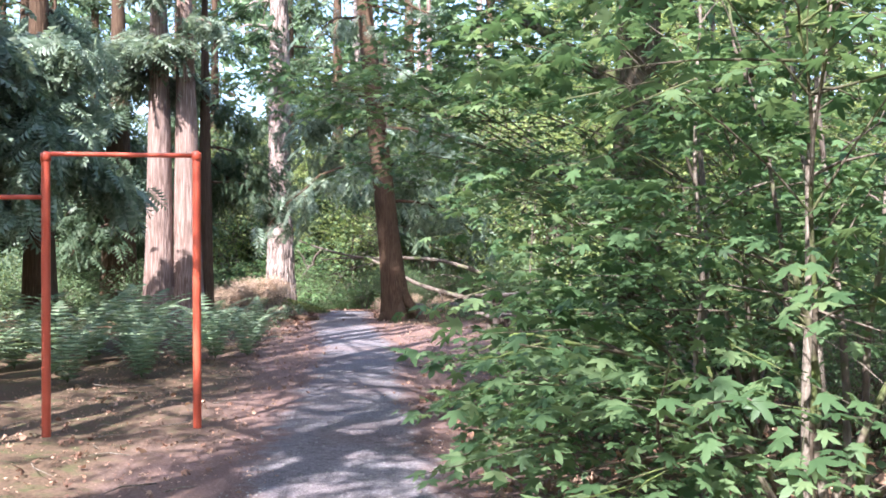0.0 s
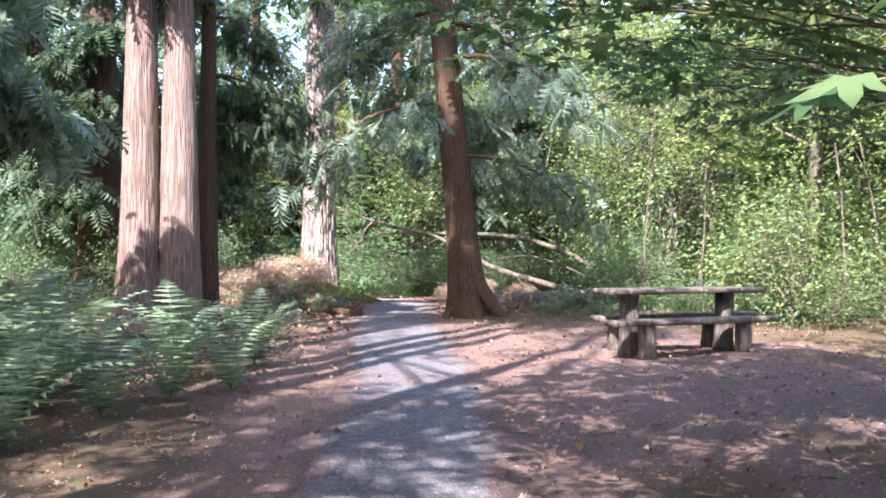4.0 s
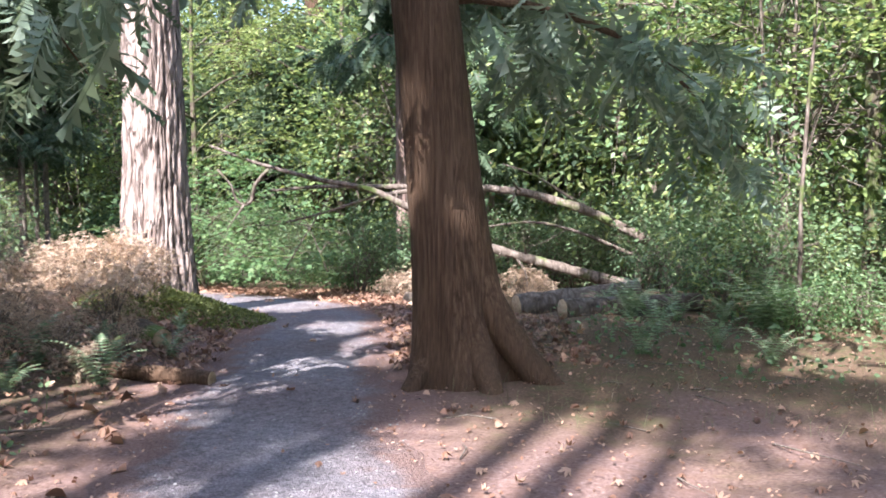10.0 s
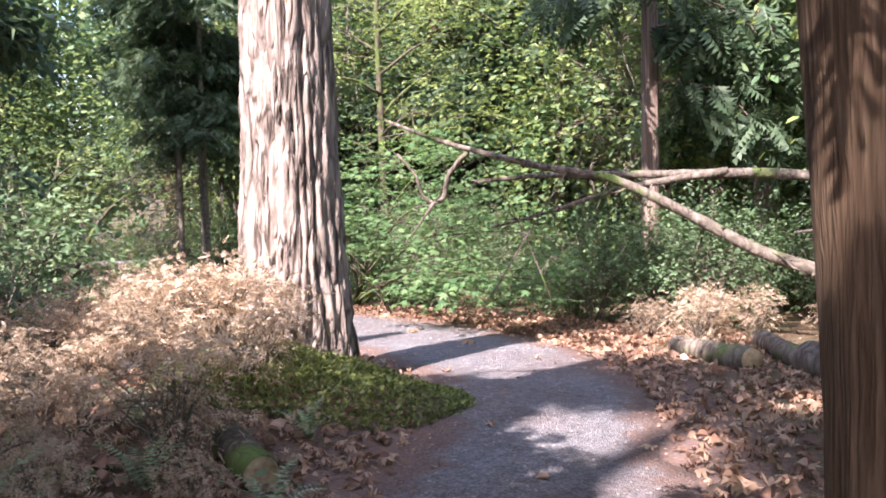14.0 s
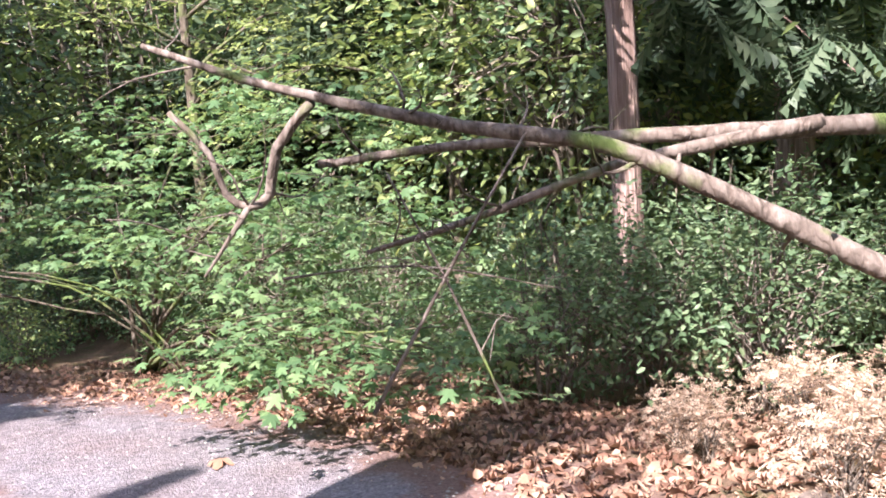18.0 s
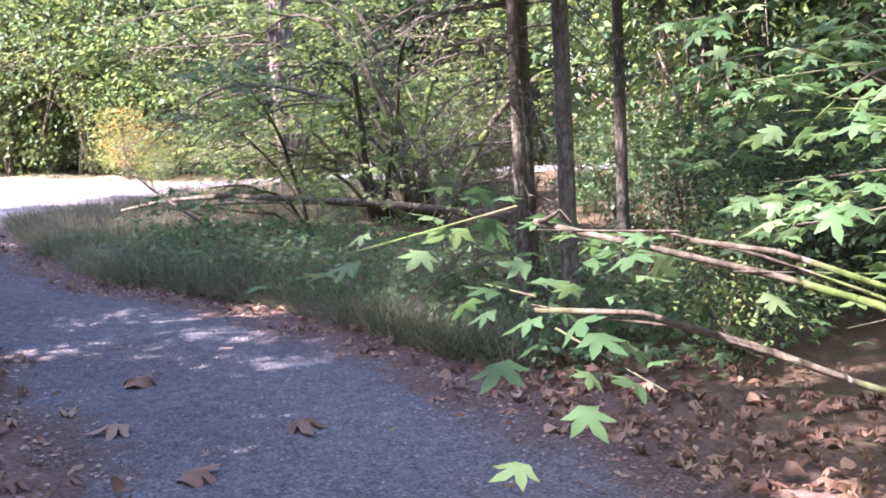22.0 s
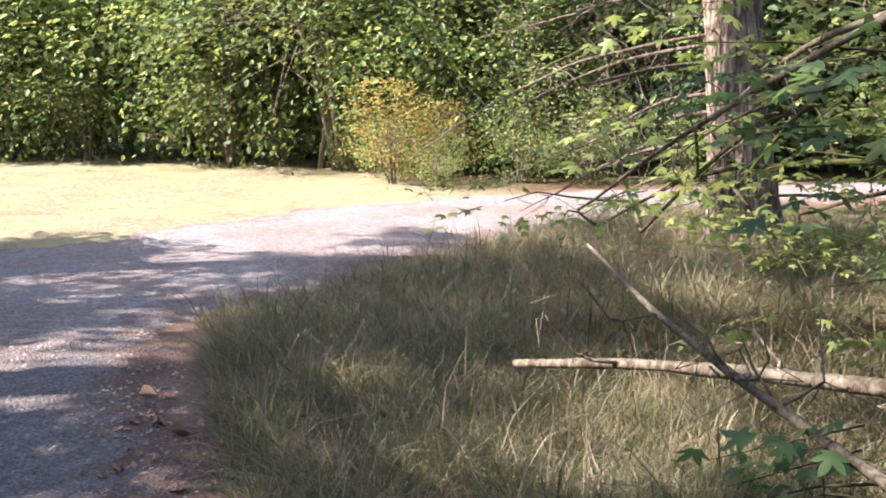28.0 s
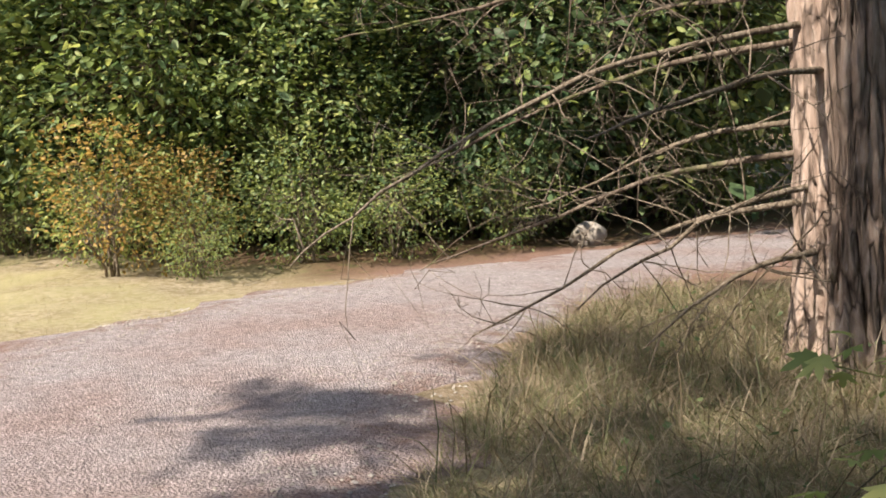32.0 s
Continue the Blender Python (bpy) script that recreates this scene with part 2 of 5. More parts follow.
def ground_material():
    """Forest floor, packed red-brown dirt and dry meadow, blended by the sheet's zones."""
    m, nt, bsdf, out = nodes_of("forest floor and meadow")
    v = coords(nt)
    fine = noise_tex(nt, v, 38, 7, 0.72)
    mid = noise_tex(nt, v, 5.5, 5, 0.6)
    big = noise_tex(nt, v, 0.7, 4)
    floor = ramp(nt, fine, [(0.3, (0.055, 0.038, 0.026)), (0.55, (0.135, 0.09, 0.06)), (0.8, (0.27, 0.19, 0.13))])
    floor = mix(nt, ramp(nt, mid, [(0.5, (0, 0, 0)), (0.72, (0.7, 0.7, 0.7))]), floor, (0.07, 0.095, 0.035))
    dirt = ramp(nt, fine, [(0.3, (0.075, 0.045, 0.038)), (0.54, (0.205, 0.135, 0.118)), (0.78, (0.38, 0.285, 0.255))])
    dirt = mix(nt, ramp(nt, mid, [(0.45, (0, 0, 0)), (0.7, (0.6, 0.6, 0.6))]), dirt, (0.21, 0.12, 0.085))
    dry = ramp(nt, fine, [(0.32, (0.20, 0.165, 0.12)), (0.55, (0.34, 0.295, 0.23)), (0.78, (0.50, 0.445, 0.36))])
    tuft = noise_tex(nt, v, 11, 5, 0.7)
    dry = mix(nt, ramp(nt, tuft, [(0.42, (0.8, 0.8, 0.8)), (0.6, (0, 0, 0))]), dry, (0.17, 0.145, 0.08))
    dry = mix(nt, ramp(nt, big, [(0.42, (0, 0, 0)), (0.65, (0.7, 0.7, 0.7))]), dry, (0.31, 0.295, 0.165))
    a = nt.nodes.new("ShaderNodeAttribute")
    a.attribute_name = "dirt"
    b = nt.nodes.new("ShaderNodeAttribute")
    b.attribute_name = "meadow"
    col = mix(nt, a.outputs["Fac"], floor, dirt)
    col = mix(nt, b.outputs["Fac"], col, dry)
    nt.links.new(col, bsdf.inputs["Base Color"])
    bsdf.inputs["Roughness"].default_value = 0.95
    bsdf.inputs["Specular IOR Level"].default_value = 0.1
    add_bump(nt, bsdf, mix(nt, 0.5, fine, mid), 0.6, 0.03)
    return m


M_GROUND = ground_material()


# ---------- mesh helpers ----------
class Geo:
    """Gathers vertices and faces of one mesh."""

    def __init__(self):
        self.v, self.f, self.m, self.n = [], [], [], 0

    def add(self, v, f, mat=0):
        v = np.asarray(v, float).reshape(-1, 3)
        f = np.asarray(f, int)
        self.v.append(v)
        self.f.append(f + self.n)
        self.m.append(np.full(len(f), mat, int))
        self.n += len(v)
        return self

    def mesh(self, name, *mats, smooth=True):
        me = bpy.data.meshes.new(name)
        v = np.concatenate(self.v)
        counts = np.concatenate([np.full(len(f), f.shape[1], int) for f in self.f])
        loops = np.concatenate([f.ravel() for f in self.f])
        me.vertices.add(len(v))
        me.vertices.foreach_set("co", v.ravel())
        me.loops.add(len(loops))
        me.loops.foreach_set("vertex_index", loops)
        me.polygons.add(len(counts))
        me.polygons.foreach_set("loop_start", np.concatenate([[0], np.cumsum(counts)[:-1]]))
        me.polygons.foreach_set("material_index", np.concatenate(self.m))
        me.polygons.foreach_set("use_smooth", np.full(len(counts), smooth))
        for mt in mats:
            me.materials.append(mt)
        me.update(calc_edges=True)
        return me


def part(name, geo, material, parent, label="", smooth=True):
    """One mesh object under a thing or under a part."""
    me = geo if isinstance(geo, bpy.types.Mesh) else geo.mesh(name, material, smooth=smooth)
    ob = new(name, me)
    ob.parent = parent
    return tagged(ob, label)


def thing(name, label, category, group="", m=None, geo=None, material=None, kind="", smooth=True):
    me = geo.mesh(name, material, smooth=smooth) if geo is not None else None
    ob = new(name, me)
    if m is not None:
        ob.matrix_basis = m
    return tagged(ob, label, category, group, kind)


def spread(template, poses):
    """Puts a thing at the first pose and copies of it at the others."""
    template.matrix_basis = poses[0]
    return [template] + [copy_thing(template, m) for m in poses[1:]]


def tube(points, radii, sides=8, cap=True, ripple=0.0, rng=None):
    """A round bar along points."""
    p = np.asarray(points, float)
    r = np.broadcast_to(np.asarray(radii, float), (len(p),))
    t = np.gradient(p, axis=0)
    t /= np.linalg.norm(t, axis=1)[:, None] + 1e-9
    ref = np.array([0.0, 0, 1]) if abs(t[:, 2]).mean() < 0.8 else np.array([1.0, 0, 0])
    a = np.cross(t, ref)
    a /= np.linalg.norm(a, axis=1)[:, None] + 1e-9
    b = np.cross(t, a)
    th = np.arange(sides) * 2 * math.pi / sides
    rr = r[:, None] * np.ones(sides)
    if ripple:
        rr = rr * (1 + ripple * rng.normal(0, 1, rr.shape))
    ring = p[:, None] + rr[..., None] * (a[:, None] * np.cos(th)[None, :, None] + b[:, None] * np.sin(th)[None, :, None])
    i = np.arange(len(p) - 1)[:, None] * sides
    j = np.arange(sides)[None]
    k = (j + 1) % sides
    f = np.stack([i + j, i + k, i + sides + k, i + sides + j], -1).reshape(-1, 4)
    v = ring.reshape(-1, 3)
    if cap:
        n = len(v)
        v = np.concatenate([v, p[:1], p[-1:]])
        base = (len(p) - 1) * sides
        jj = np.arange(sides)
        kk = (jj + 1) % sides
        f = np.concatenate([f, np.stack([kk, jj, np.full(sides, n), np.full(sides, n)], -1), np.stack([base + jj, base + kk, np.full(sides, n + 1), np.full(sides, n + 1)], -1)])
        tri = f[:, 2] == f[:, 3]
        return v, f, tri
    return v, f, np.zeros(len(f), bool)


def add_tube(geo, points, radii, sides=8, cap=True, mat=0, ripple=0.0, rng=None):
    v, f, tri = tube(points, radii, sides, cap, ripple, rng)
    n = geo.n
    geo.add(v, f[~tri], mat)
    if tri.any():
        geo.f.append(f[tri][:, :3] + n)
        geo.m.append(np.full(int(tri.sum()), mat, int))
    return geo


def bez(a, b, c, n=8):
    s = np.linspace(0, 1, n)[:, None]
    a, b, c = (np.asarray(q, float) for q in (a, b, c))
    return (1 - s) ** 2 * a + 2 * s * (1 - s) * b + s * s * c


def wobble(points, rng, amount):
    p = np.array(points, float)
    d = rng.normal(0, amount, p.shape)
    d[0] = 0
    d = (d + np.roll(d, 1, 0)) / 2
    d[0] = 0
    return p + d


def unit(v):
    return v / (np.linalg.norm(v, axis=-1, keepdims=True) + 1e-9)


def scatter(geo, tv, tf, pos, axis, up, size, mat=0):
    """Copies of a small flat shape (tv, tf), its +y along axis and its +z near up."""
    axis, pos = unit(np.asarray(axis, float)), np.asarray(pos, float)
    x = unit(np.cross(axis, up))
    z = np.cross(x, axis)
    size = np.broadcast_to(np.asarray(size, float), (len(pos),))
    v = pos[:, None] + size[:, None, None] * (tv[None, :, :1] * x[:, None] + tv[None, :, 1:2] * axis[:, None] + tv[None, :, 2:] * z[:, None])
    f = (np.asarray(tf)[None] + (np.arange(len(pos)) * len(tv))[:, None, None]).reshape(-1, len(tf[0]))
    return geo.add(v.reshape(-1, 3), f, mat)


# leaf shapes: base at the origin, one long
OVAL = np.array([(0, 0, 0), (0.24, 0.3, 0.07), (0.2, 0.68, 0.05), (0, 1, -0.06), (-0.2, 0.68, 0.05), (-0.24, 0.3, 0.07)])
OVAL_F = [(0, 1, 2, 3), (0, 3, 4, 5)]
DIAMOND = np.array([(0, 0, 0), (0.3, 0.45, 0.06), (0, 1, -0.05), (-0.3, 0.45, 0.06)])
DIAMOND_F = [(0, 1, 2, 3)]


def maple_shape():
    pts = [(0, 0.06, 0)]
    lobes = [(-1.95, 0.52), (-1.05, 0.66), (0.0, 0.8), (1.05, 0.66), (1.95, 0.52)]
    half = []
    for k, (a, r) in enumerate(lobes):
        for da, q in ((-0.3, 0.62), (0, 1.0), (0.3, 0.62)):
            half.append((math.sin(a + da) * r * q, 0.3 + math.cos(a + da) * r * q, -0.10 * q * q * abs(math.sin(a + da)) - 0.04 * q))
        if k < 4:
            am = (a + lobes[k + 1][0]) / 2
            half.append((math.sin(am) * 0.26, 0.3 + math.cos(am) * 0.26, 0.02))
    v = np.array([(0, 0.3, 0.03)] + [(0, 0.02, 0)] + half)
    n = len(v)
    f = [(0, i, i + 1) for i in range(1, n - 1)] + [(0, n - 1, 1)]
    return v, f


MAPLE, MAPLE_F = maple_shape()


def spray_shape(pairs=7, droop=0.25):
    """A flat cedar spray of short side twigs on a drooping midrib."""
    v, f = [], []
    for i in range(pairs):
        s = (i + 0.6) / pairs
        y, z = s, -droop * s * s
        w = 0.34 * math.sin(math.pi * min(1, 0.25 + 0.75 * s)) + 0.05
        for sx in (-1, 1):
            n = len(v)
            v += [(0, y - 0.06, z), (sx * w, y + 0.16, z - 0.05 - 0.1 * s), (sx * w * 0.35, y + 0.17, z - 0.01)]
            f.append((n, n + 1, n + 2))
    n = len(v)
    v += [(-0.02, 0, 0), (0.02, 0, 0), (0, 1.12, -droop * 1.2)]
    f.append((n, n + 1, n + 2))
    return np.array(v), f


SPRAY, SPRAY_F = spray_shape()
SPRAY_LITE, SPRAY_LITE_F = spray_shape(4, 0.3)


def frond_shape(pairs=15):
    v, f = [], []
    for i in range(pairs):
        s = (i + 1) / (pairs + 1)
        z = 0.42 * math.sin(s * 2.2) - 0.1 * s
        y = s
        w = 0.17 * math.sin(math.pi * (0.22 + 0.78 * s)) + 0.012
        for sx in (-1, 1):
            n = len(v)
            v += [(0, y - 0.02, z), (sx * w, y + 0.05, z - 0.03), (0, y + 0.022, z)]
            f.append((n, n + 1, n + 2))
    for i in range(6):
        s0, s1 = i / 6, (i + 1) / 6
        n = len(v)
        z0, z1 = (0.42 * math.sin(s * 2.2) - 0.1 * s for s in (s0, s1))
        v += [(-0.006, s0, z0), (0.006, s0, z0), (0, s1, z1)]
        f.append((n, n + 1, n + 2))
    return np.array(v), f


FROND, FROND_F = frond_shape()
BLADE = np.array([(-0.008, 0, 0), (0.008, 0, 0), (0.006, 0.55, 0.08), (-0.006, 0.55, 0.08), (0.0, 1.0, 0.36)])
BLADE_F = [(0, 1, 2), (0, 2, 3), (3, 2, 4)]


# ---------- plan ----------
FAR_TURN, FAR_HUB, FAR_SHIFT = radians(-7), (-14.84, 36.935), (0.9, -0.6)


def beyond(x, y, back=False):
    """Lays the meadow's end of the plan against the wood's (or back)."""
    c, q = math.cos(FAR_TURN), math.sin(FAR_TURN)
    if back:
        u, v = x - FAR_HUB[0] - FAR_SHIFT[0], y - FAR_HUB[1] - FAR_SHIFT[1]
        return FAR_HUB[0] + c * u + q * v, FAR_HUB[1] - q * u + c * v
    u, v = x - FAR_HUB[0], y - FAR_HUB[1]
    return FAR_HUB[0] + c * u - q * v + FAR_SHIFT[0], FAR_HUB[1] + q * u + c * v + FAR_SHIFT[1]


# trail and road: x, y, half width
TRAIL = np.array([(0.3, -8, 1.1), (-0.2, 2, 1.0), (-0.8, 8, 0.9), (-1.1, 12, 0.8), (-1.35, 16, 0.85), (-1.9, 20, 0.85), (-2.45, 24, 0.85),
                  (-2.7, 28, 0.8), (-3.1, 30, 0.85), (-4.1, 31.9, 1.1), (-5.8, 33.6, 1.3), (-8.3, 34.95, 1.3), (-11.6, 35.8, 1.15),
                  *[(*beyond(x, y), w) for x, y, w in ((-15.2, 36.2, 1.2), (-18.5, 36.5, 1.25), (-22.5, 37.0, 1.5))]])
ROAD = np.array([(*beyond(x, y), w) for x, y, w in ((-14, 22, 1.8), (-19, 29, 2.0), (-22.2, 34, 2.2), (-24.3, 37.5, 2.1), (-26.0, 40.2, 2.0), (-27.4, 42.8, 2.0), (-27.9, 45.6, 1.7),
                 (-27.5, 49, 1.35), (-26.5, 53, 1.4), (-24, 58, 1.4))])


def smooth_line(rows, step=0.3):
    out = []
    n = len(rows)
    for i in range(n - 1):
        p0, p1, p2, p3 = (rows[min(max(i + k, 0), n - 1)] for k in (-1, 0, 1, 2))
        m = max(2, int(np.linalg.norm(p2[:2] - p1[:2]) / step))
        for s in np.arange(m) / m:
            out.append(0.5 * (2 * p1 + (p2 - p0) * s + (2 * p0 - 5 * p1 + 4 * p2 - p3) * s ** 2 + (3 * p1 - p0 - 3 * p2 + p3) * s ** 3))
    out.append(rows[-1])
    return np.array(out)


TRAIL_L, ROAD_L = smooth_line(TRAIL), smooth_line(ROAD)


def off_line(x, y, line):
    """Distance beyond the edge of a trail (negative on it)."""
    x, y = np.atleast_1d(np.asarray(x, float)), np.atleast_1d(np.asarray(y, float))
    out = np.full(x.shape, 1e9)
    for q in line[::2]:
        out = np.minimum(out, np.hypot(x - q[0], y - q[1]) - q[2])
    return out


def clear_of(x, y, margin):
    d = np.minimum(off_line(x, y, TRAIL_L), off_line(x, y, ROAD_L))
    bare = np.maximum(1 - ((x - 0.6) / 4.0) ** 2 - ((y - 18.2) / 5.6) ** 2, -9)
    ox, oy = beyond(x, y, True)
    open_meadow = (ox < -27.5) & (oy < 43.5 + 0.35 * (ox + 32)) & (ox > -60)
    return bool((d > margin).all() and (bare < 0).all() and not np.any(open_meadow))


def height(x, y):
    """The lie of the land: flat on the ways, low banks beside them."""
    x, y = np.asarray(x, float), np.asarray(y, float)
    lump = 0.05 * np.sin(1.7 * x + 0.6 * y) * np.sin(1.3 * y - 0.4 * x) + 0.03 * np.sin(4.1 * x - 2.2 * y) * np.sin(3.3 * y + 1.2 * x)
    bank = 0.28 * np.exp(-((x + 5.2) / 1.3) ** 2 - ((y - 28.2) / 3.0) ** 2)
    return lump, bank


def fall(y):
    """Beyond the crest the land falls gently away."""
    return -0.0507 * np.clip(np.where(np.asarray(y) < 30, (np.clip(np.asarray(y, float) - 28, 0, 2)) ** 2 / 4, np.asarray(y, float) - 29), 0, 45)


def lay(x, y):
    a, b = height(x, y)
    d = np.minimum(off_line(x, y, TRAIL_L), off_line(x, y, ROAD_L)).reshape(np.shape(x))
    k = np.clip(d / 1.2, 0, 1)
    return a * k + b * np.clip((d - 0.1) / 0.8, 0, 1) + fall(y)


def build_ground():
    def axis(lo, hi, step, far):
        core = np.arange(lo, hi + step / 2, step)
        grow = np.cumsum(np.geomspace(step * 1.5, far / 2.6, 18))
        return np.concatenate([lo - grow[::-1], core, hi + grow])
    xs, ys = axis(-44, 10, 0.25, 900), axis(-6, 58, 0.25, 900)
    X, Y = np.meshgrid(xs, ys)
    x, y = X.ravel(), Y.ravel()
    near = (x > -50) & (x < 14) & (y > -12) & (y < 64)
    z = fall(y)
    d = np.full(len(x), 9.0)
    d[near] = np.minimum(off_line(x[near], y[near], TRAIL_L), off_line(x[near], y[near], ROAD_L))
    z[near] = lay(x[near], y[near])
    nx, ny = len(xs), len(ys)
    i = (np.arange(ny - 1)[:, None] * nx + np.arange(nx - 1)[None]).ravel()
    g = Geo().add(np.stack([x, y, z], -1), np.stack([i, i + 1, i + nx + 1, i + nx], -1))
    me = g.mesh("ground", M_GROUND)
    wav = 0.25 * np.sin(2.3 * x) * np.sin(1.9 * y) + 0.15 * np.sin(5.1 * x + y)
    bare = 1 - ((x - 0.2) / 4.4) ** 2 - ((y - 18.0) / 6.4) ** 2 + wav
    dirt = np.clip(np.maximum(bare * 2.2, 1 - (d - 0.15) / 0.9 + wav), 0, 1)
    dirt[~near & (bare < 0)] = 0
    ox, oy = beyond(x, y, True)
    mead = np.clip((-(ox + 25.6) + wav * 2) / 1.2, 0, 1) * np.clip((46.5 - oy + wav) / 1.5, 0, 1)
    verge = np.clip(1.2 - np.hypot((ox + 24.2) / 3.4, (oy - 42.5) / 5.0) + wav, 0, 1) * 0.8
    mead = np.clip(np.maximum(mead, verge), 0, 1)
    for name, val in (("dirt", dirt), ("meadow", mead)):
        at = me.attributes.new(name, "FLOAT", "POINT")
        at.data.foreach_set("value", val.astype(np.float32))
    ob = new("ground", me)
    tagged(ob, "forest floor of brown earth running into a dry straw-coloured meadow", "ground", kind="structure")


def build_way(name, line, label, lift, material, soft_rim=0.75):
    rng = np.random.RandomState(5)
    t = unit(np.gradient(line[:, :2], axis=0))
    nrm = np.stack([t[:, 1], -t[:, 0]], -1)
    cols = 17
    u = np.linspace(-1, 1, cols)
    k = np.arange(len(line))
    ragged = 1 + 0.10 * np.sin(k * 0.9) + 0.07 * np.sin(k * 2.3 + 1)
    V = []
    for c in u:
        edge = abs(c)
        w = line[:, 2] * c * (ragged if c > 0 else np.roll(ragged, 7)) * 1.12
        p = line[:, :2] + nrm * w[:, None]
        z = lift + 0.018 * (1 - edge ** 2) - 0.05 * np.clip((edge - 0.78) / 0.22, 0, 1) + rng.normal(0, 0.003, len(line)) + fall(p[:, 1])
        V.append(np.column_stack([p, z]))
    V = np.stack(V, 1)
    i = (np.arange(len(line) - 1)[:, None] * cols + np.arange(cols - 1)[None]).ravel()
    me = Geo().add(V.reshape(-1, 3), np.stack([i, i + 1, i + cols + 1, i + cols], -1)).mesh(name, material)
    rim = np.tile(np.clip((np.abs(u) - 0.35) / 0.55, 0, 1) * soft_rim, len(line))
    me.attributes.new("rim", "FLOAT", "POINT").data.foreach_set("value", rim.astype(np.float32))
    ob = new(name, me)
    tagged(ob, label, "path", kind="structure")


build_ground()
build_way("path", TRAIL_L, "grey gravel footpath trodden through the wood", 0.012, M_WAY)
build_way("road", ROAD_L, "pale grey gravel track along the dry meadow", 0.020, M_TRACK, 0.4)


# ---------- trees ----------
def trunk_geo(h, r, top, seed, sides=40, rings=60, furrow=0.05, flare=0.5, lean=(0, 0), lobes=5, bend=0.0, step=2.2):
    """A trunk with root flare and furrowed bark, lean in metres per metre."""
    rng = np.random.RandomState(seed)
    s = np.linspace(0, 1, rings) ** 1.35
    z = -0.2 + s * (h + 0.2)
    th = np.arange(sides) * 2 * math.pi / sides
    Z, T = np.meshgrid(z, th, indexing="ij")
    S = np.meshgrid(s, th, indexing="ij")[0]
    rad = r + (top - r) * S
    ph = rng.rand(8) * 6.28
    fl = flare * np.exp(-np.maximum(Z, 0) / (1.6 * r + 0.1))
    rad = rad * (1 + fl * (0.75 + 0.35 * np.cos(lobes * T + ph[0]) + 0.2 * np.cos((lobes - 2) * T + ph[1])))
    rad *= 1 + 0.03 * np.sin(2 * T + Z * 0.8 + ph[2]) + 0.02 * np.sin(3 * T - Z * 1.1 + ph[3])
    if furrow:
        warp = 0.35 * np.sin(Z * step + ph[4] + 2 * np.sin(3 * T + ph[5]))
        k = max(7, round(sides * 0.12))
        ridg = np.abs(np.sin(k * T + warp * 2.2 + 0.9 * np.sin(Z * step * 1.3 + 4 * T + ph[6])))
        cross = np.abs(np.sin(Z * step * 1.6 + 2.5 * np.sin(k * T * 0.5 + ph[7]) + 3 * T))
        flake = rng.normal(0, 1, rad.shape)
        flake = (flake + np.roll(flake, 1, 0) + np.roll(flake, -1, 0)) / 3
        rad *= 1 + furrow * (np.minimum(ridg * 2.2, 1) * (0.5 + 0.5 * np.minimum(cross * 3, 1)) - 0.55) + furrow * 0.22 * flake
    cx = lean[0] * Z + bend * np.sin(Z * 0.6 + ph[6])
    cy = lean[1] * Z + bend * np.sin(Z * 0.5 + ph[7])
    V = np.stack([cx + rad * np.cos(T), cy + rad * np.sin(T), Z], -1).reshape(-1, 3)
    i = np.arange(rings - 1)[:, None] * sides
    j = np.arange(sides)[None]
    k = (j + 1) % sides
    F = np.stack([i + j, i + k, i + sides + k, i + sides + j], -1).reshape(-1, 4)
    return Geo().add(V, F)


def sprays_on(geo, pts, rng, per, size, shape=None, spreadw=0.35, droop=0.6, out=None, mat=0):
    """Cedar sprays hung along a limb."""
    sv, sf = shape or (SPRAY, SPRAY_F)
    n = len(pts) * per
    base = np.repeat(pts, per, 0) + rng.normal(0, spreadw, (n, 3)) * [1, 1, 0.45]
    ax = rng.normal(0, 1, (n, 3)) * [1, 1, 0.25] + [0, 0, -droop]
    if out is not None:
        ax = ax + np.asarray(out) * 0.9
    up = rng.normal(0, 0.45, (n, 3)) + [0, 0, 1]
    scatter(geo, sv, sf, base, ax, up, size * rng.uniform(0.6, 1.3, n), mat)


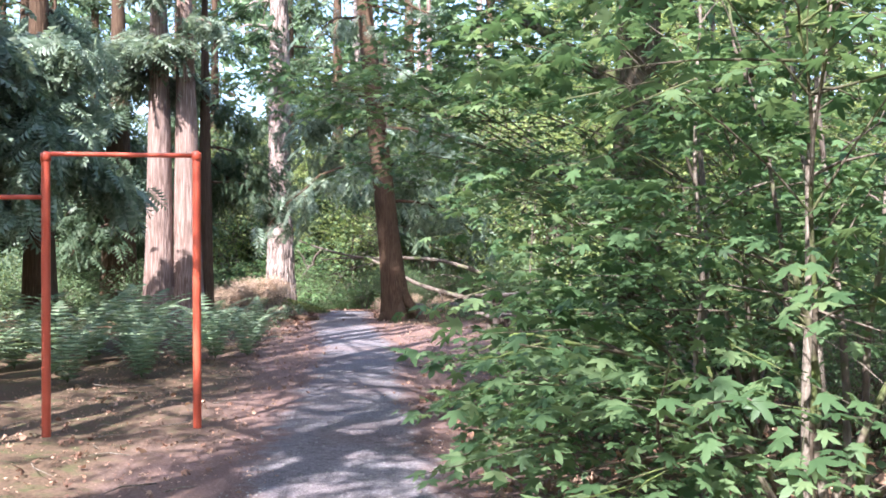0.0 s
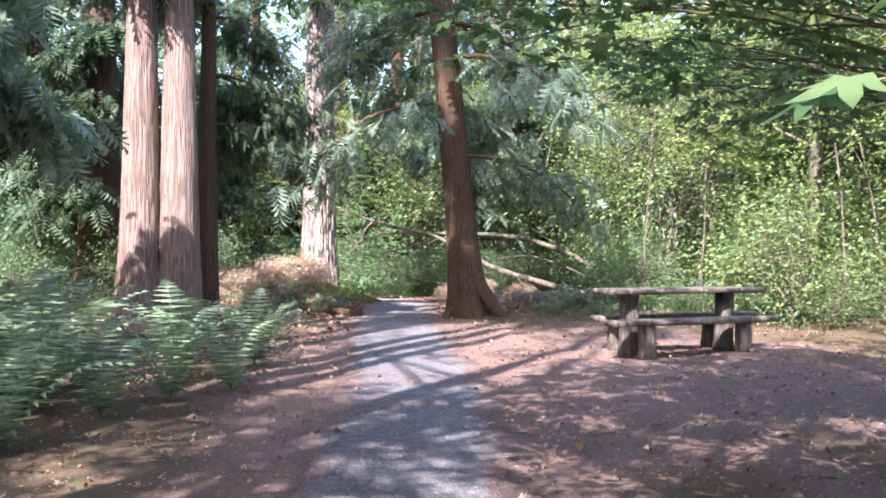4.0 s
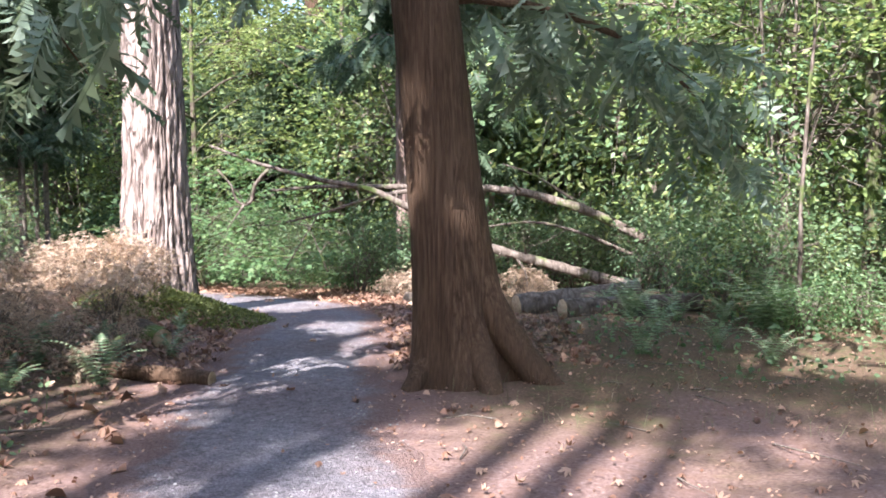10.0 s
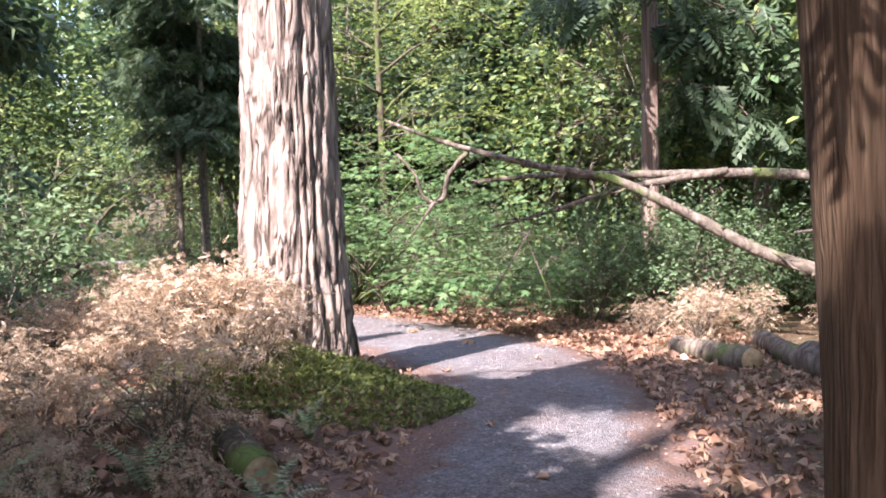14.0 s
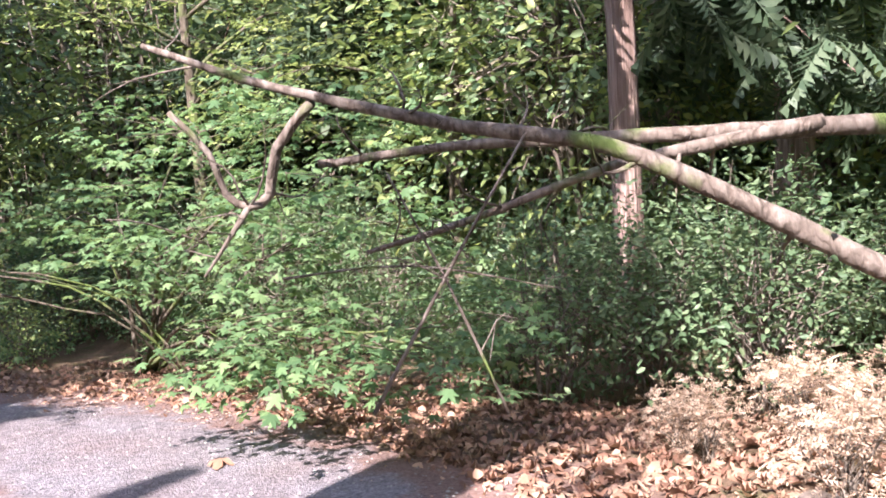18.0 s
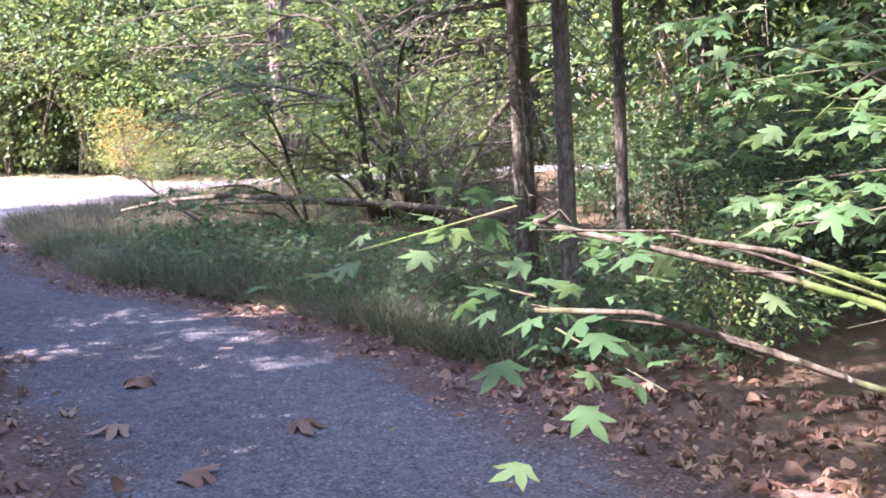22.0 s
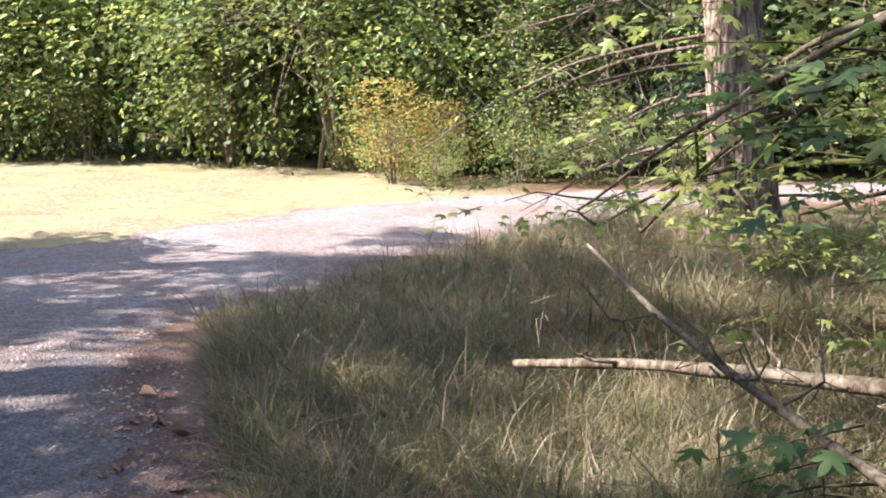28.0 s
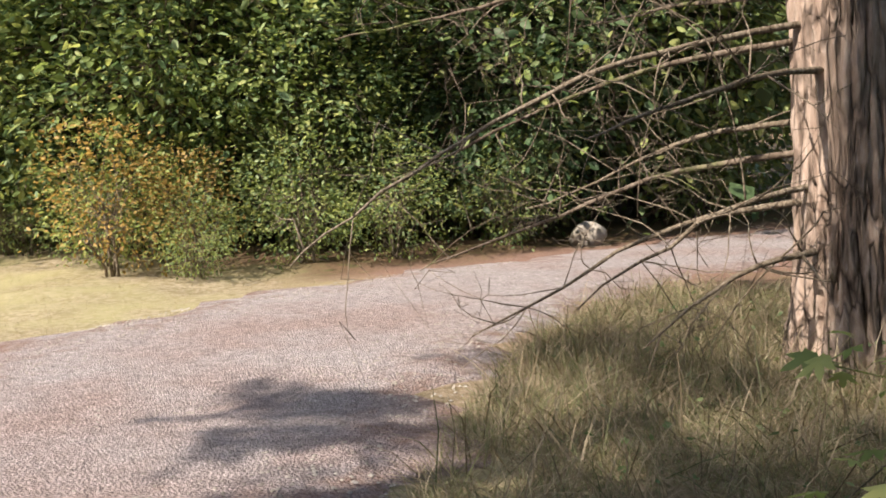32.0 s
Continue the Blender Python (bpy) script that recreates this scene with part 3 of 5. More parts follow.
def conifer(name, label, x, y, h, r, seed, bark, leaf, limb_from, limb_to, limbs, reach, lean=(0, 0), furrow=0.05, sides=40, rings=60,
            flare=0.5, droop=0.5, size=0.42, per=7, skip=None, crown_to=None, dead=0, category="tree", group="", lite=False, bend=0.0):
    """A conifer: trunk, single limbs low down, the crown's sprays along limbs up to the top."""
    rng = np.random.RandomState(seed)
    root = thing(name, label, category, group, pose(x, y, float(fall(y))))
    part("trunk", trunk_geo(h, r, r * 0.25, seed, sides, rings, furrow, flare, lean, bend=bend), bark, root)
    crown = Geo()
    shape = (SPRAY_LITE, SPRAY_LITE_F) if lite else None

    def centre(z):
        return np.array([lean[0] * z, lean[1] * z, z])
    for i in range(limbs):
        s = (i + rng.rand()) / limbs
        z = limb_from + s * (limb_to - limb_from)
        a = rng.rand() * 6.28
        if skip and skip(a, z):
            continue
        d = np.array([math.cos(a), math.sin(a), 0])
        ln = reach * (1.05 - 0.75 * (z / (h + 1)) ** 1.2) * rng.uniform(0.65, 1.15)
        p = centre(z)
        pts = wobble(bez(p, p + d * ln * 0.5 + [0, 0, 0.25 * ln * (0.4 if z < 6 else 0.1)], p + d * ln - [0, 0, droop * ln * 0.5], 8), rng, 0.03 * ln)
        g = Geo()
        add_tube(g, pts, np.linspace(0.035 + 0.012 * ln * 0.5, 0.008, 8) * min(1, r * 3.5), 5 if lite else 6)
        part("limb", g, bark, root)
        if i >= limbs - dead:
            continue
        high = z > 6.5
        if high and i % 2:
            continue
        seg = pts[2:]
        for q in range(3):
            side = np.cross(d, [0, 0, 1]) * (1 if q % 2 else -1)
            st = pts[2 + q * 2 - (q == 2)]
            tip = st + (d * 0.5 + side * 0.7) * ln * 0.35 - np.array([0, 0, 0.18 * ln])
            tw = bez(st, (st + tip) / 2 + [0, 0, 0.05], tip, 5)
            add_tube(crown, tw, np.linspace(0.012, 0.004, 5), 3, False, mat=1)
            seg = np.concatenate([seg, tw[1:]])
        sprays_on(crown, seg[::2] if high else seg, rng, max(3, per * 2 // 3) if high else per, size, shape, 0.16 * ln ** 0.5, droop, d * 0.5)
    if crown.n:
        me = crown.mesh("crown", leaf, bark)
        part("crown", me, leaf, root)
    return root


def blob_points(rng, n, rx, ry, rz, clusters, tight=0.28):
    """Points of a crown: gathered in clusters, with gaps between them."""
    c = unit(rng.normal(0, 1, (clusters, 3))) * (rng.rand(clusters, 1) ** 0.45)
    p = c[rng.randint(0, clusters, n)] + rng.normal(0, tight, (n, 3)) * [1, 1, 0.7]
    return p * [rx, ry, rz], c * [rx, ry, rz]


def leaves_at(geo, pts, rng, shape, shape_f, size, flat=1.0, outward=None, mat=0, hang=0.25):
    n = len(pts)
    ax = rng.normal(0, 1, (n, 3)) * [1, 1, 0.35] + [0, 0, -hang]
    if outward is not None:
        ax = ax + unit(outward) * 0.8
    up = rng.normal(0, 0.5, (n, 3)) + [0, 0, flat]
    scatter(geo, shape, shape_f, pts, ax, up, size * rng.uniform(0.6, 1.35, n), mat)


def shrub(name, label, category, seed, w, h, leaf, n, size, shape=(OVAL, OVAL_F), stems=5, clusters=40, tight=0.2, flat=0.8, lift=0.5, bark=None, second=None, share=0.0):
    """A bush: stems from one foot and leaves in clusters round twigs."""
    rng = np.random.RandomState(seed)
    root = thing(name, label, category)
    pts, cs = blob_points(rng, n, w, w, h * 0.5, clusters, tight)
    mid = np.array([0, 0, h * lift])
    fol = Geo()
    pts = pts + mid
    pts[:, 2] = np.abs(pts[:, 2]) + 0.04
    cs = cs + mid
    cs[:, 2] = np.abs(cs[:, 2]) + 0.05
    k = rng.rand(n) < share
    leaves_at(fol, pts[~k], rng, *shape, size, flat, pts[~k] - mid)
    if k.any():
        leaves_at(fol, pts[k], rng, *shape, size, flat, pts[k] - mid, mat=1)
    bark = bark or M_TWIG
    for s in range(stems):
        g = Geo()
        tip = cs[rng.randint(len(cs))] * [0.8, 0.8, 1]
        foot = np.array([rng.normal(0, 0.08 * w), rng.normal(0, 0.08 * w), -0.05])
        main = wobble(bez(foot, [tip[0] * 0.3, tip[1] * 0.3, tip[2] * 0.7], tip, 7), rng, 0.02 * h)
        add_tube(g, main, np.linspace(0.012 + 0.006 * h, 0.004, 7), 5)
        for c in cs[rng.permutation(len(cs))[:max(3, clusters // stems)]]:
            b = main[rng.randint(2, 6)]
            add_tube(g, wobble(bez(b, (b + c) / 2 + [0, 0, 0.05], c, 4), rng, 0.02), np.linspace(0.006 + 0.001 * h, 0.002, 4), 3, False)
        part("stem", g, bark, root)
    me = fol.mesh("foliage", leaf, *([second] if second else []))
    part("foliage", me, leaf, root)
    return root


def fern(seed, fronds=13, leaf=None, name="sword_fern", label="green sword fern with arching fronds on the forest floor"):
    rng = np.random.RandomState(seed)
    root = thing(name, label, "fern")
    for i in range(fronds):
        a = i * 6.283 / fronds + rng.normal(0, 0.25)
        d = np.array([[math.cos(a), math.sin(a), 0.55 + rng.normal(0, 0.18)]])
        g = Geo()
        scatter(g, FROND, FROND_F, np.array([[0, 0, 0.02]]), d, np.array([[-math.cos(a) * 0.5, -math.sin(a) * 0.5, 1.0]]), rng.uniform(0.55, 0.95))
        part("frond", g, leaf or M_FERN, root)
    return root


def at(x, y, s=1.0, rz=0.0, sink=0.0):
    return pose(x, y, float(lay(np.array([x]), np.array([y]))[0]) - sink, 0, 0, rz) @ Matrix.Scale(s, 4)


def fill(rng, n, box, margin, smin, smax, keep=None):
    """Poses spread over a stretch of the plan, off the ways."""
    out = []
    for _ in range(n * 6):
        x, y = rng.uniform(box[0], box[1]), rng.uniform(box[2], box[3])
        if clear_of(np.array([x]), np.array([y]), margin) and (keep is None or keep(x, y)):
            out.append(at(x, y, rng.uniform(smin, smax), rng.uniform(0, 360)))
        if len(out) >= n:
            break
    return out


# ---------- the named trees along the way ----------
cedar_near = conifer("cedar", "large cedar with dark red-brown fibrous trunk beside the path", -1.15, 25.05, 15, 0.315, 11, M_CEDARBARK, M_SUNCEDAR, 2.9, 14, 30, 3.2, skip=lambda a, z: z < 3.5 and math.cos(a) < 0.25,
        lean=(-0.10, 0.0), furrow=0.025, sides=64, rings=110, flare=0.55, size=0.45, per=6, droop=0.9)
for name_pts, r0 in (([(-1.2, 25.05, 1.15), (-0.97, 24.92, 0.62), (-0.72, 24.83, 0.24), (-0.44, 24.78, -0.08)], 0.17), ([(-1.18, 25.03, 0.95), (-1.09, 24.82, 0.45), (-1.0, 24.63, 0.15), (-0.94, 24.45, -0.08)], 0.13),
                     ([(-1.2, 25.02, 0.75), (-1.38, 24.9, 0.3), (-1.5, 24.8, 0.1), (-1.62, 24.7, -0.08)], 0.11)):
    g = Geo()
    line = smooth_line(np.array(name_pts), 0.06)
    add_tube(g, line - [-1.15, 25.05, float(fall(25.05))], np.linspace(r0, r0 * 0.62, len(line)), 18, ripple=0.03, rng=np.random.RandomState(5))
    part("root", g, M_CEDARBARK, cedar_near)
conifer("douglas_fir", "massive fir with pale deeply furrowed bark above brown bracken", -4.8, 29.4, 18, 0.38, 12, M_FIRBARK, M_DEEP, 7.0, 17, 22, 3.6,
        furrow=0.19, sides=120, rings=190, flare=0.35, size=0.45, per=8)
for x, y, r, bark, sd, ln in ((-5.58, 21.9, 0.33, M_PALEBARK, 21, (-0.012, 0.0)), (-6.2, 21.8, 0.34, M_PALEBARK, 22, (0.0, 0.0))):
    conifer("cedar", "tall cedar with pale stringy bark standing close to its twin",
            x, y, 11.0, r, sd, bark, M_SUNCEDAR, 5.6, 10.6, 12, 1.5, skip=lambda a, z: False, lean=ln, sides=56, rings=90, flare=0.35, size=0.5, per=7, group="cedars beside the clearing")
conifer("cedar", "slender dark cedar with low boughs drooping towards the path", -5.42, 22.75, 9.0, 0.19, 23, M_CEDARBARK, M_CEDAR, 2.8, 5.2, 40, 3.0, skip=lambda a, z: not 0.25 < a < 1.7, sides=40, rings=70,
        flare=0.35, size=0.23, per=15, droop=1.0, group="cedars beside the clearing")
conifer("cedar", "dark red-brown cedar with dead lower limbs in shade", -8.1, 24.9, 9.0, 0.45, 24, M_CEDARBARK, M_CEDAR, 2.2, 5.4, 13, 1.7, sides=40, rings=60, size=0.42, per=6, droop=0.9, skip=lambda a, z: math.cos(a) > 0.4)
conifer("cedar", "cedar with drooping grey-green sprays above the ferns", -6.85, 16.9, 9, 0.3, 25, M_CEDARBARK, M_SUNCEDAR, 2.7, 6.0, 22, 2.1, sides=40, rings=60, size=0.45, per=8, droop=1.1, skip=lambda a, z: math.cos(a) > 0.75)
conifer("cedar", "cedar with pale trunk and hanging sprays", -7.9, 15.0, 13, 0.3, 28, M_PALEBARK, M_SUNCEDAR, 3.2, 6.2, 14, 2.2, sides=40, rings=70, size=0.5, per=8, droop=1.1)
conifer("fir", "tall fir with furrowed bark among low dead branches", *beyond(-23.5, 44.6), 17, 0.29, 26, M_FIRBARK, M_DEEP, 5.0, 16, 26, 3.2, lean=(-0.05, 0), furrow=0.2, sides=96, rings=150, flare=0.45)
# Unseen firs left of the view, placed to streak the path with trunk shadows.
tall = conifer("fir", "unseen very tall fir, long bare trunk and high crown, placed for shadow streaks", -5.4, 11.0, 22, 0.23, 29, M_FIRBARK, M_CEDAR, 18, 21.5, 10, 1.7, furrow=0.12, sides=36, rings=60, lite=True, size=0.7, per=7)
for x, y, s, rz in ((-6.7, 13.5, 0.95, 80), (-6.3, 10.0, 1.0, 190), (-5.5, 9.6, 0.9, 290), (-4.6, 8.0, 0.95, 140), (-7.5, 14.5, 0.95, 60)):
    copy_thing(tall, pose(x, y, 0, 0, 0, rz) @ Matrix.Scale(s, 4))
# Added out of view: its crown shades the big cedar and the path there.
conifer("fir", "unseen very tall fir above the ferns, dense crown added for shade", -6.5, 12.2, 20.5, 0.25, 33, M_FIRBARK, M_CEDAR, 12.5, 18, 24, 1.9, furrow=0.12, sides=36, rings=60, lite=True, size=0.7, per=7)
young = conifer("spruce", "thin young spruce with grey trunk and dead lower twigs", -9.4, 37.75, 10, 0.06, 27, M_TWIG, M_CEDAR, 2.9, 9, 34, 1.4, furrow=0.03, sides=16, rings=40, flare=0.3, size=0.2, per=7)
for x, y, s, rz in ((-10.1, 38.2, 1.15, 70), (-10.55, 40.1, 0.95, 160), (-9.95, 37.95, 0.9, 200)):
    copy_thing(young, pose(x, y, float(fall(y)), 0, 0, rz) @ Matrix.Scale(s, 4))

for x, y, r, sd in ((-2.0, 35.3, 0.13, 31), (-0.45, 36.2, 0.19, 32)):
    conifer("conifer", "straight pale-barked conifer trunk standing in the undergrowth", x, y, 14, r, sd, M_PALEBARK, M_CEDAR, 2.9, 9, 12, 1.9, sides=28, rings=50, flare=0.25, size=0.4, per=7, droop=1.1)

RNG = np.random.RandomState(77)


def ground_at(x, y):
    return float(lay(np.array([float(x)]), np.array([float(y)]))[0])


# ---------- pull-up bars ----------
def pull_up_bars():
    root = thing("pull_up_bars", "red painted steel pipe pull-up bars with chipped paint", "exercise bar")
    feet = [(-2.26, 9.15, 2.54), (-3.48, 8.73, 2.5), (-4.7, 8.3, 2.14)]
    for x, y, h in feet:
        g = Geo()
        zs = [-0.3, 0.0, 0.6, 1.2, 1.8, h - 0.05, h, h + 0.012]
        add_tube(g, [(x, y, z) for z in zs], [0.038] * 6 + [0.034, 0.02], 16)
        post = part("post", g, M_RED, root)
        g = Geo()
        add_tube(g, [(x, y, h - 0.075), (x, y, h - 0.07), (x, y, h - 0.005), (x, y, h)], [0.039, 0.046, 0.046, 0.039], 16)
        part("collar", g, M_RED, post)
    for (a, b, z) in ((feet[0], feet[1], 2.5), (feet[1], feet[2], 2.1)):
        g = Geo()
        pa, pb = np.array([a[0], a[1], z + 0.01]), np.array([b[0], b[1], z - 0.01])
        s = np.linspace(0, 1, 6)[:, None]
        add_tube(g, pa + (pb - pa) * s, [0.021] * 6, 12)
        part("crossbar", g, M_RED, root, "worn dark steel crossbar")


pull_up_bars()


# ---------- picnic table of split logs ----------
def box_geo(lx, ly, lz, rng, n=10, rough=0.006, bevel=0.015):
    """A sawn plank with softened, uneven edges."""
    prof = [(-ly / 2 + bevel, -lz / 2), (ly / 2 - bevel, -lz / 2), (ly / 2, -lz / 2 + bevel), (ly / 2, lz / 2 - bevel), (ly / 2 - bevel, lz / 2), (0, lz / 2 + 0.004),
            (-ly / 2 + bevel, lz / 2), (-ly / 2, lz / 2 - bevel), (-ly / 2, -lz / 2 + bevel)]
    k = len(prof)
    V = []
    for x in np.linspace(-lx / 2, lx / 2, n):
        e = 0.985 if abs(abs(x) - lx / 2) < 1e-6 else 1
        for (y, z) in prof:
            V.append((x + rng.normal(0, rough) * 0.5, y * e + rng.normal(0, rough), z * e + rng.normal(0, rough * 0.4)))
    i = np.arange(n - 1)[:, None] * k
    j = np.arange(k)[None]
    F = np.stack([i + j, i + k + j, i + k + (j + 1) % k, i + (j + 1) % k], -1).reshape(-1, 4)
    g = Geo().add(V, F)
    for s in (0, (n - 1) * k):
        g.f.append(np.array([[s + q for q in (range(k) if s == 0 else range(k - 1, -1, -1))]]))
        g.m.append(np.zeros(1, int))
    return g


def picnic_table():
    """Rustic table: one plank on two log posts, a plank bench on stumps at either side."""
    rng = np.random.RandomState(8)
    root = thing("picnic_table", "weathered grey plank picnic table on log posts with two benches", "picnic table", m=pose(1.09, 19.5, 0.07, 0, 0, 28))

    def plank(name, x0, x1, ly, lz, y, top):
        g = box_geo(x1 - x0, ly, lz, rng, 18, 0.006)
        g.v[0] = g.v[0] + [(x0 + x1) / 2, y, top - lz / 2]
        return part(name, g, M_LOGWOOD, root)

    def stump(name, x, y, top, r, label):
        g = Geo()
        zs = np.array([-0.12, 0.0, 0.12 * top, 0.5 * top, top - 0.012, top])
        add_tube(g, [(x + rng.normal(0, 0.004), y, z) for z in zs], r * np.array([1.08, 1.06, 1.0, 0.98, 0.97, 0.92]), 26, ripple=0.012, rng=rng)
        part(name, g, M_LOGWOOD, root, label)
    plank("tabletop", -0.42, 2.03, 0.34, 0.065, -0.06, 0.785)
    plank("tabletop", -0.38, 1.98, 0.15, 0.06, 0.195, 0.78)
    plank("bench_seat", -0.5, 2.1, 0.29, 0.07, -0.33, 0.41)
    plank("bench_seat", -0.25, 2.36, 0.29, 0.07, 0.38, 0.41)
    for x in (0.03, 1.58):
        stump("post", x, 0.03, 0.722, 0.13, "thick upright log post")
        stump("bench_leg", x + 0.02, -0.34, 0.342, 0.115, "short upright log under the bench")
        stump("bench_leg", x + 0.05, 0.38, 0.342, 0.115, "short upright log under the bench")


picnic_table()


# ---------- vine maples ----------
def twigs(fol, wood, rng, centre, rx, ry, rz, count, per, size, leaf=(MAPLE, MAPLE_F), mat=0, hang=0.2):
    """Level twigs with leaves along both sides, gathered in a blob."""
    c = unit(rng.normal(0, 1, (count, 3))) * rng.rand(count, 1) ** 0.4 * [rx, ry, rz] + centre
    a = np.arctan2(c[:, 1] - centre[1], c[:, 0] - centre[0]) + rng.normal(0, 0.9, count)
    d = np.stack([np.cos(a), np.sin(a), rng.normal(-0.12, 0.15, count)], -1)
    ln = rng.uniform(0.3, 0.65, count)
    side = np.stack([-np.sin(a), np.cos(a), np.zeros(count)], -1)
    s = (np.arange(per) + 0.7) / per
    pos = c[:, None] + d[:, None] * (ln[:, None] * s)[..., None] + side[:, None] * (0.05 * np.where(np.arange(per) % 2, 1, -1))[None, :, None]
    pos = pos + rng.normal(0, 0.02, pos.shape)
    ax = d[:, None] * 0.7 + side[:, None] * np.where(np.arange(per) % 2, 1.0, -1.0)[None, :, None] * 0.8 + rng.normal(0, 0.3, pos.shape) + np.array([0, 0, -hang])
    up = rng.normal(0, 0.28, pos.shape) + [0, 0, 1.0]
    n = count * per
    scatter(fol, *leaf, pos.reshape(-1, 3), ax.reshape(-1, 3), up.reshape(-1, 3), size * rng.uniform(0.65, 1.3, n), mat)
    for k in range(0, count, 2):
        add_tube(wood, [c[k], c[k] + d[k] * ln[k]], [0.004, 0.0015], 3, False)
    return c


def maple(name, label, seed, base, blobs, leaf, size=0.095, stem_r=0.025, density=1.0, per=9, bark=None, shape=(MAPLE, MAPLE_F), category="vine maple"):
    rng = np.random.RandomState(seed)
    x, y = base
    z0 = ground_at(x, y)
    root = thing(name, label, category, m=pose(x, y, z0))
    fol, fine = Geo(), Geo()
    for b in blobs:
        c, r = np.array(b[:3]) - [x, y, z0], b[3:6]
        vol = (r[0] * r[1] * r[2]) ** 0.62
        g = Geo()
        mid = np.array([c[0] * 0.35, c[1] * 0.35, c[2] * 0.85 + 0.15])
        main = wobble(bez([rng.normal(0, 0.06), rng.normal(0, 0.06), -0.05], mid, c, 9), rng, 0.035)
        add_tube(g, main, np.linspace(stem_r, 0.007, 9) * rng.uniform(0.7, 1.2), 6)
        cs = twigs(fol, fine, rng, c, *r, int(85 * vol * density) + 4, per, size, shape)
        for q in cs[::5]:
            s = main[rng.randint(4, 9)]
            add_tube(fine, wobble(bez(s, (s + q) / 2 + [0, 0, 0.06], q, 5), rng, 0.02), np.linspace(0.008, 0.003, 5), 4, False)
        part("stem", g, bark or M_MAPLEBARK, root)
    tagged(part("twig", fine, bark or M_MAPLEBARK, root), kind="stuff")
    part("foliage", fol, leaf, root)
    return root


VM = "vine maple with broad green lobed leaves beside the path"
maple("vine_maple", VM, 41, (1.9, 5.0), [(0.95, 4.3, 0.85, .65, .8, .55), (1.7, 4.9, 1.6, .9, .9, .6), (1.5, 4.2, 2.5, 1.0, 1.0, .5),
                                         (2.9, 4.6, 1.8, .8, .8, .6), (0.5, 5.1, 1.15, .4, .6, .45)], M_MAPLE, 0.108, density=1.05)
maple("vine_maple", VM, 42, (2.2, 7.2), [(1.0, 5.9, 0.65, .7, .7, .45), (1.9, 6.2, 2.0, 1.0, .9, .7), (1.45, 7.6, 1.25, .5, .7, .5), (0.8, 8.5, 0.55, .42, .5, .3),
                                         (1.2, 6.6, 2.9, 1.1, .9, .45), (3.0, 6.8, 1.5, .9, .9, .7), (0.6, 6.3, 0.7, .35, .6, .35), (0.65, 7.5, 1.9, .55, .7, .4), (0.8, 6.9, 1.2, .35, .6, .4), (1.1, 8.0, 0.6, .45, .5, .35), (1.45, 8.3, 1.15, .55, .6, .5), (1.0, 7.6, 0.9, .3, .5, .35)], M_MAPLE, 0.108, density=1.05)
maple("vine_maple", VM, 43, (3.0, 9.6), [(1.3, 8.9, 2.5, 1.0, .9, .5), (2.6, 9.2, 2.4, 1.2, 1.0, .7), (2.6, 9.6, 0.9, .9, .8, .6), (0.6, 9.8, 3.1, 1.1, .9, .45), (-0.5, 10.6, 3.3, 1.1, 1.0, .4),
                                         (-1.5, 11.6, 3.6, 1.0, 1.0, .4), (3.6, 9.0, 1.6, 1.0, .9, .7), (3.6, 11.0, 2.6, 1.2, 1.2, .7), (1.5, 9.4, 0.7, .6, .6, .45), (1.9, 9.8, 1.5, .7, .6, .5), (1.25, 9.0, 0.5, .4, .5, .3), (2.4, 9.0, 0.6, .6, .6, .5), (0.3, 11.0, 2.55, .9, .9, .3), (-0.3, 12.2, 2.8, .9, .9, .3), (1.3, 13.2, 2.6, 1.0, 1.0, .35), (2.4, 14.6, 2.7, 1.0, 1.0, .35), (1.1, 15.4, 3.0, .9, .9, .3)], M_MAPLE)


young_stems = thing("maple_saplings", "pale slender bare maple stems leaning among the leaves", "sapling")
for k, (x, y, lx, ly, h, r) in enumerate(((1.75, 4.9, 0.25, 0.2, 3.4, 0.03), (1.95, 5.3, -0.3, 0.3, 3.0, 0.022), (2.3, 5.6, 0.5, 0.1, 3.2, 0.026), (1.5, 5.9, 0.1, 0.3, 3.6, 0.02), (2.6, 6.4, -0.2, 0.3, 3.8, 0.03),
                                          (2.1, 4.4, 0.9, 0.1, 1.6, 0.012), (1.7, 4.0, 0.6, 0.3, 1.3, 0.010), (2.4, 5.0, 0.9, -0.2, 1.5, 0.012), (1.9, 7.4, 0.2, 0.2, 4.2, 0.032), (3.1, 8.0, -0.3, 0.2, 4.0, 0.035),
                                          (5.4, 24.0, -0.4, 0.4, 5.0, 0.03), (6.2, 24.6, 1.6, 0.3, 5.2, 0.035), (6.9, 26.2, -0.9, 0.3, 5.0, 0.03), (3.4, 26.6, 0.2, 0.3, 4.4, 0.03), (2.4, 27.6, 0.3, 0.2, 4.6, 0.03))):
    r2 = np.random.RandomState(400 + k)
    g = Geo()
    main = wobble(bez((x, y, -0.05), (x + lx * 0.3, y + ly * 0.3, h * 0.55), (x + lx, y + ly, h), 12), r2, 0.03)
    add_tube(g, main, np.linspace(r, r * 0.3, 12), 7)
    stem = part("stem", g, M_DEADWOOD if k % 3 else M_TWIG, young_stems)
    for q in range(5):
        b = main[r2.randint(4, 11)]
        tip = b + r2.normal(0, 0.35, 3) + [0, 0, 0.25]
        g = Geo()
        add_tube(g, wobble(bez(b, (b + tip) / 2 + [0, 0, 0.08], tip, 5), r2, 0.02), np.linspace(r * 0.35, 0.002, 5), 4, False)
        part("twig", g, M_DEADWOOD if k % 3 else M_TWIG, stem)


